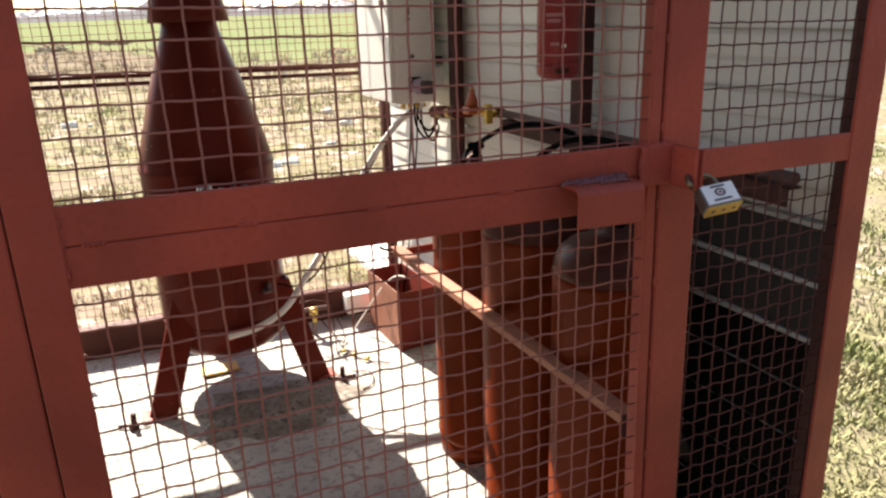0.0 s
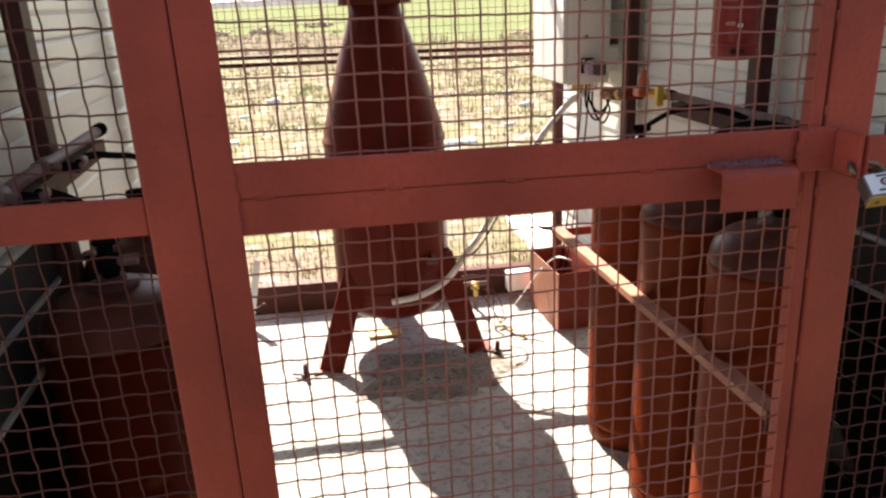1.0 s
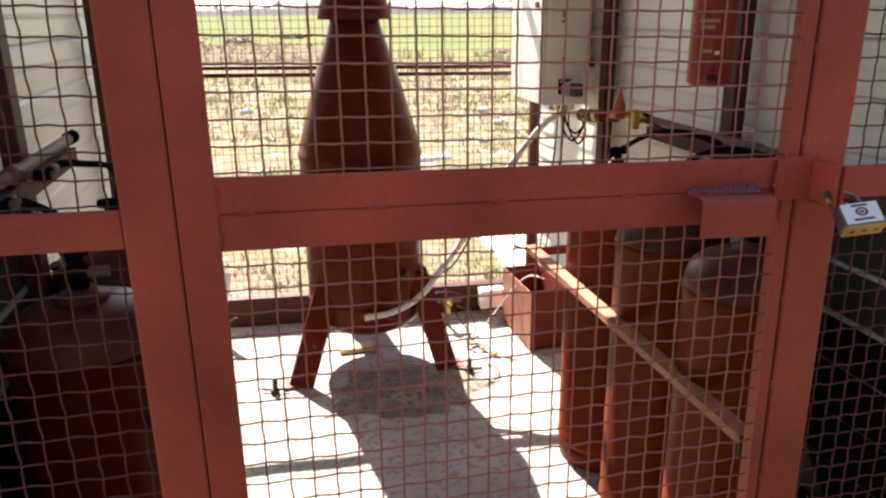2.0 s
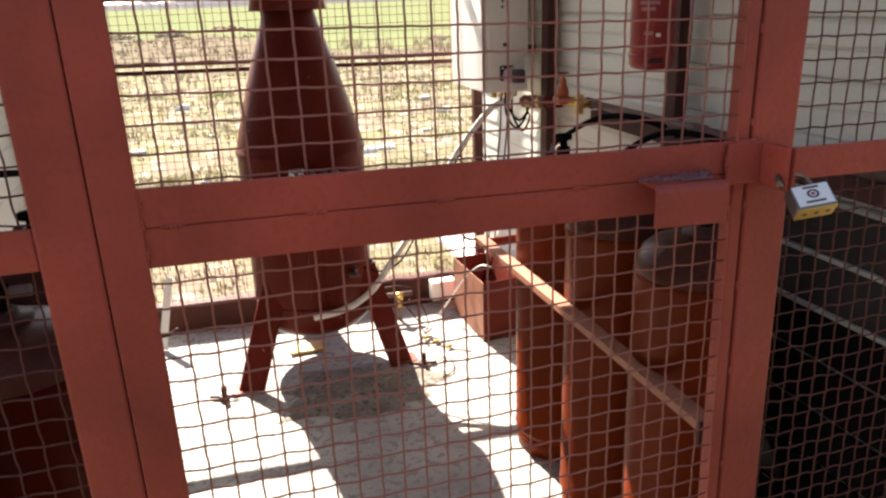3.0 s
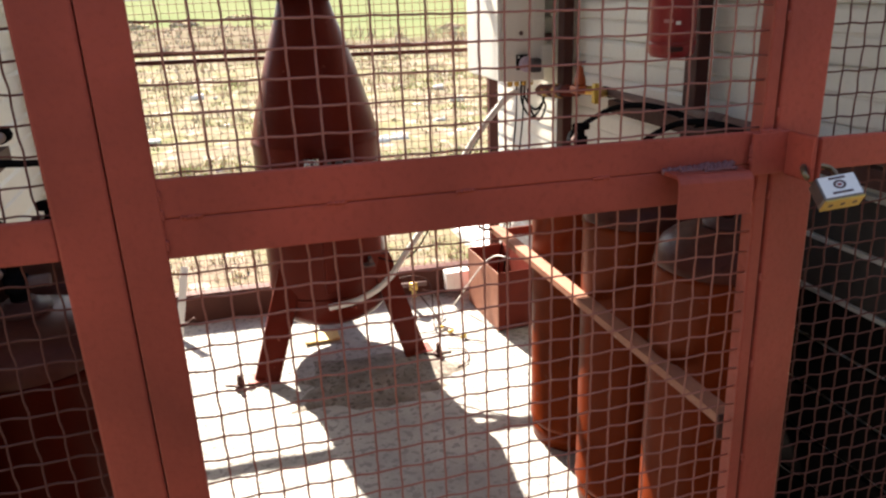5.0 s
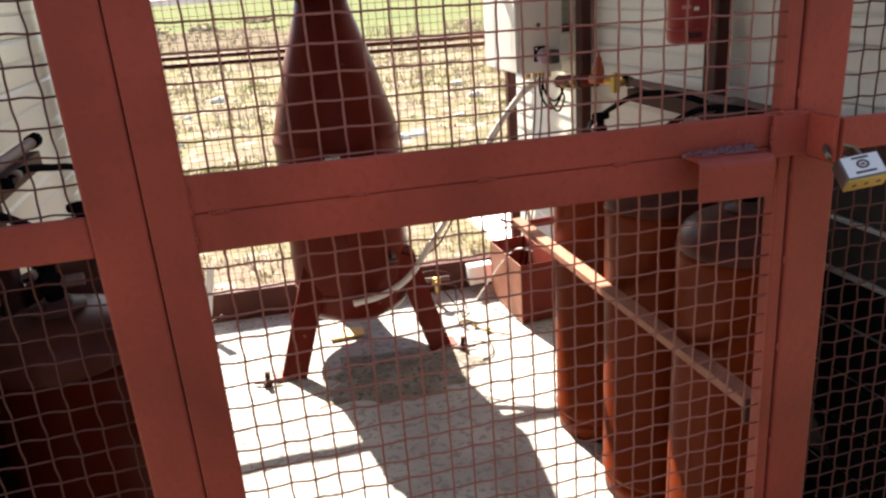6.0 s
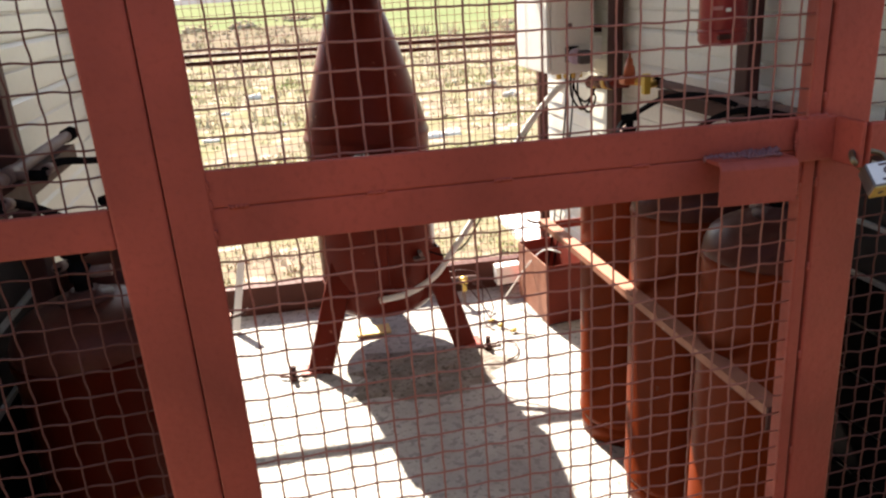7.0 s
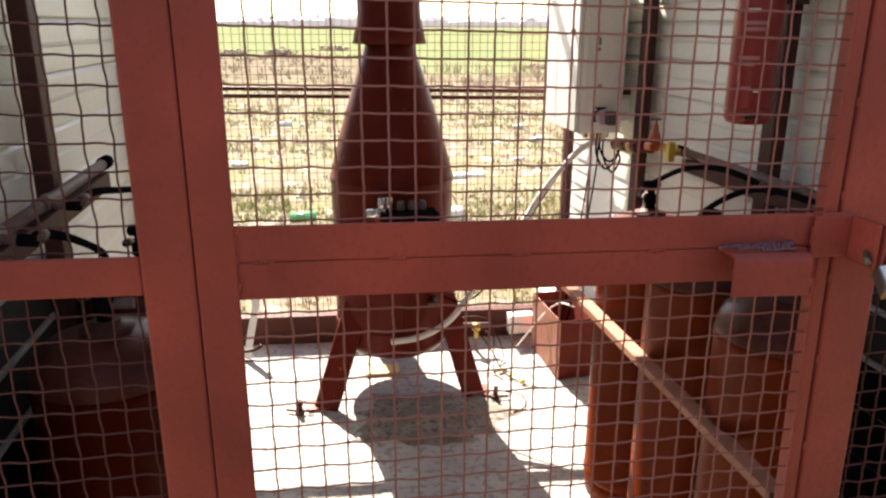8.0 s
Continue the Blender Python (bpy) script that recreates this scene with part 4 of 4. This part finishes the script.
def yellow_tap():
    g = thing("gas_cock", (0.87, 2.36, 0.1), "brass gas cock with a yellow lever near the floor", "valve")
    part("pipe", tube([(0.76, 2.4, 0.13), (0.94, 2.38, 0.13)], 0.012, 10), M_GALV, g)
    part("body", tube([(0.85, 2.38, 0.125), (0.89, 2.37, 0.125)], 0.022, 6), M_BRASS, g)
    part("lever", boxed(0.857, 0.877, 2.345, 2.354, 0.075, 0.135, 0.003), M_YELLOW, g, "yellow lever")
    part("stand", tube([(0.87, 2.38, 0.0), (0.87, 2.38, 0.12)], 0.01, 8), M_GALV, g)
    return g


yellow_tap()
for pts in ([(0.8, 2.3, 0.18), (0.86, 2.25, 0.14), (0.92, 2.2, 0.05), (0.94, 2.12, 0.008), (0.99, 1.98, 0.006), (1.08, 1.9, 0.006)],
            [(0.76, 2.32, 0.2), (0.86, 2.3, 0.21), (0.93, 2.28, 0.17), (0.92, 2.2, 0.06), (0.9, 2.1, 0.008), (0.92, 2.02, 0.006)],
            [(0.9, 2.3, 0.13), (0.96, 2.3, 0.1), (0.98, 2.24, 0.02), (0.94, 2.15, 0.006), (0.98, 2.08, 0.006)],
            [(0.9, 1.9, 0.006), (0.97, 1.86, 0.006), (0.95, 1.76, 0.006), (0.89, 1.72, 0.006)]):
    cable(pts, 0.003, M_DARK, "thin dark wire lying in loops on the floor")
for x, y in ((0.93, 2.1), (0.96, 2.04), (1.0, 1.97)):
    solo("wire_connector", tube([(x - 0.012, y, 0.012), (x + 0.012, y + 0.008, 0.014)], 0.008, 8), M_YELLOW, "small yellow wire connector on the floor", "connector", "wire connectors", at=(x, y, 0.01))


# ---- outside ----
def stone(x, y, r, squash):
    bm = smooth_all(blob(bmesh.new(), (0, 0, 0), r, squash, 2, 0.5))
    ob = new("stone", finish(bm, "stone", M_STONE))
    ob.location = (x, y, -0.08 + r * 0.3)
    return tagged(ob, "pale weathered stone lying in the dry grass", "stone", "stones in the grass")


rng = random.Random(4)
for k in range(70):
    y = rng.uniform(4.5, 12.0)
    stone(rng.uniform(-0.6, 0.75) * (y + 0.9) * 0.75 + 0.2, y, rng.uniform(0.035, 0.11), (rng.uniform(0.8, 1.6), rng.uniform(0.7, 1.2), rng.uniform(0.4, 0.7)))
solo("pale_slab", boxed(1.46, 2.8, 3.0, 3.9, -0.12, 0.0, 0.01), M_WHITE, "whitewashed concrete slab on the ground behind the fence", "slab")
solo("green_bottle", tube([(-0.12, 5.3, -0.02), (0.1, 5.33, -0.02)], [0.045, 0.045], 12), M_GREEN, "green plastic bottle lying in the dry grass", "bottle")


def grass(name, label, areas, mat, seed, h0, h1, gap=-0.12):
    r = random.Random(seed)
    vs, fs = [], []
    for (x0, x1, y0, y1, n) in areas:
        for _ in range(n):
            cx, cy = r.uniform(x0, x1), r.uniform(y0, y1)
            if abs(cx - 0.45) < 1.1 and -0.2 < cy < 2.75:
                continue
            if noise.noise(Vector((cx * 0.8, cy * 0.8, seed))) < gap:
                continue
            for _ in range(5):
                x, y = cx + r.gauss(0, 0.05), cy + r.gauss(0, 0.05)
                h, a, w = r.uniform(h0, h1), r.uniform(0, 6.28), r.uniform(0.003, 0.007) * (1 + max(y, 0) * 0.12)
                lx, ly = math.cos(a) * h * r.uniform(0.2, 0.9), math.sin(a) * h * r.uniform(0.2, 0.9)
                px, py = -math.sin(a) * w, math.cos(a) * w
                z = -0.09
                i = len(vs)
                vs += [(x - px, y - py, z), (x + px, y + py, z), (x + lx * 0.45 + px * 0.7, y + ly * 0.45 + py * 0.7, z + h * 0.7),
                       (x + lx * 0.45 - px * 0.7, y + ly * 0.45 - py * 0.7, z + h * 0.7), (x + lx, y + ly, z + h)]
                fs += [(i, i + 1, i + 2, i + 3), (i + 3, i + 2, i + 4)]
    me = bpy.data.meshes.new(name)
    me.from_pydata(vs, [], fs)
    me.materials.append(mat)
    return tagged(new(name, me), label, "grass", kind="stuff")


grass("dry_grass", "dry straw-coloured grass round the cage", [(-4, 5, 2.8, 7, 3500), (-9, 10, 7, 18, 4500)], M_DRY, 3, 0.02, 0.09)
grass("green_tufts", "short green grass tufts between the dry stalks", [(-4, 5, 2.8, 8, 3000), (-8, 9, 8, 16, 2200)], M_TUFT, 9, 0.02, 0.08, 0.08)
grass("turf", "patchy green and straw-coloured grass beside the cage", [(1.5, 3.2, -0.9, 2.5, 8000), (3.2, 8, -0.5, 6, 5000)], M_TURF, 6, 0.015, 0.06, -0.4)

for x, y, r in ((-1.5, 44, 0.5), (1.8, 50, 0.6), (-6.5, 40, 0.6), (-4.0, 43, 0.5), (9.0, 28, 0.3)):
    bm = bmesh.new()
    rr = random.Random(int(x * 10 + y))
    for k in range(90):
        d = Vector((rr.gauss(0, 1.1), rr.gauss(0, 0.6), abs(rr.gauss(0, 0.35))))
        blob(bm, d * r * 0.6, r * rr.uniform(0.1, 0.24), (1.3, 1, 0.8), 1, 0.7)
    solo("shrub", bm, M_WEED, "low dead brown shrub on the rough ground", "shrub", "shrubs before the field").location = (x, y, -0.02)
grass("brown_weeds", "brown dead weeds standing in the rough ground before the field", [(-9, 11, 8, 14, 350), (-14, 10, 14, 22, 600), (-20, 4, 22, 42, 1200)], M_WEED, 5, 0.06, 0.22)
grass("tall_weeds", "tall dry stalks standing at the edge of the field", [(3.2, 8.5, 19, 27, 130)], M_WEED, 11, 0.2, 0.5, 0.05)


def tree_line():
    r = random.Random(8)
    bm = bmesh.new()
    for k in range(420):
        x = -700 + k * 3.4 + r.uniform(-3, 3)
        s = r.uniform(5.5, 7) * (1 + 0.35 * noise.noise(Vector((x * 0.01, 0, 0))))
        blob(bm, (x, 620 + r.uniform(-20, 20), s * 0.45), s, (2.4, 1, 0.9), 1, 0.6)
    return solo("backdrop", bm, M_TREES, "far trees on the horizon with grey haze painted as a glow", "trees", kind="structure")


tree_line()
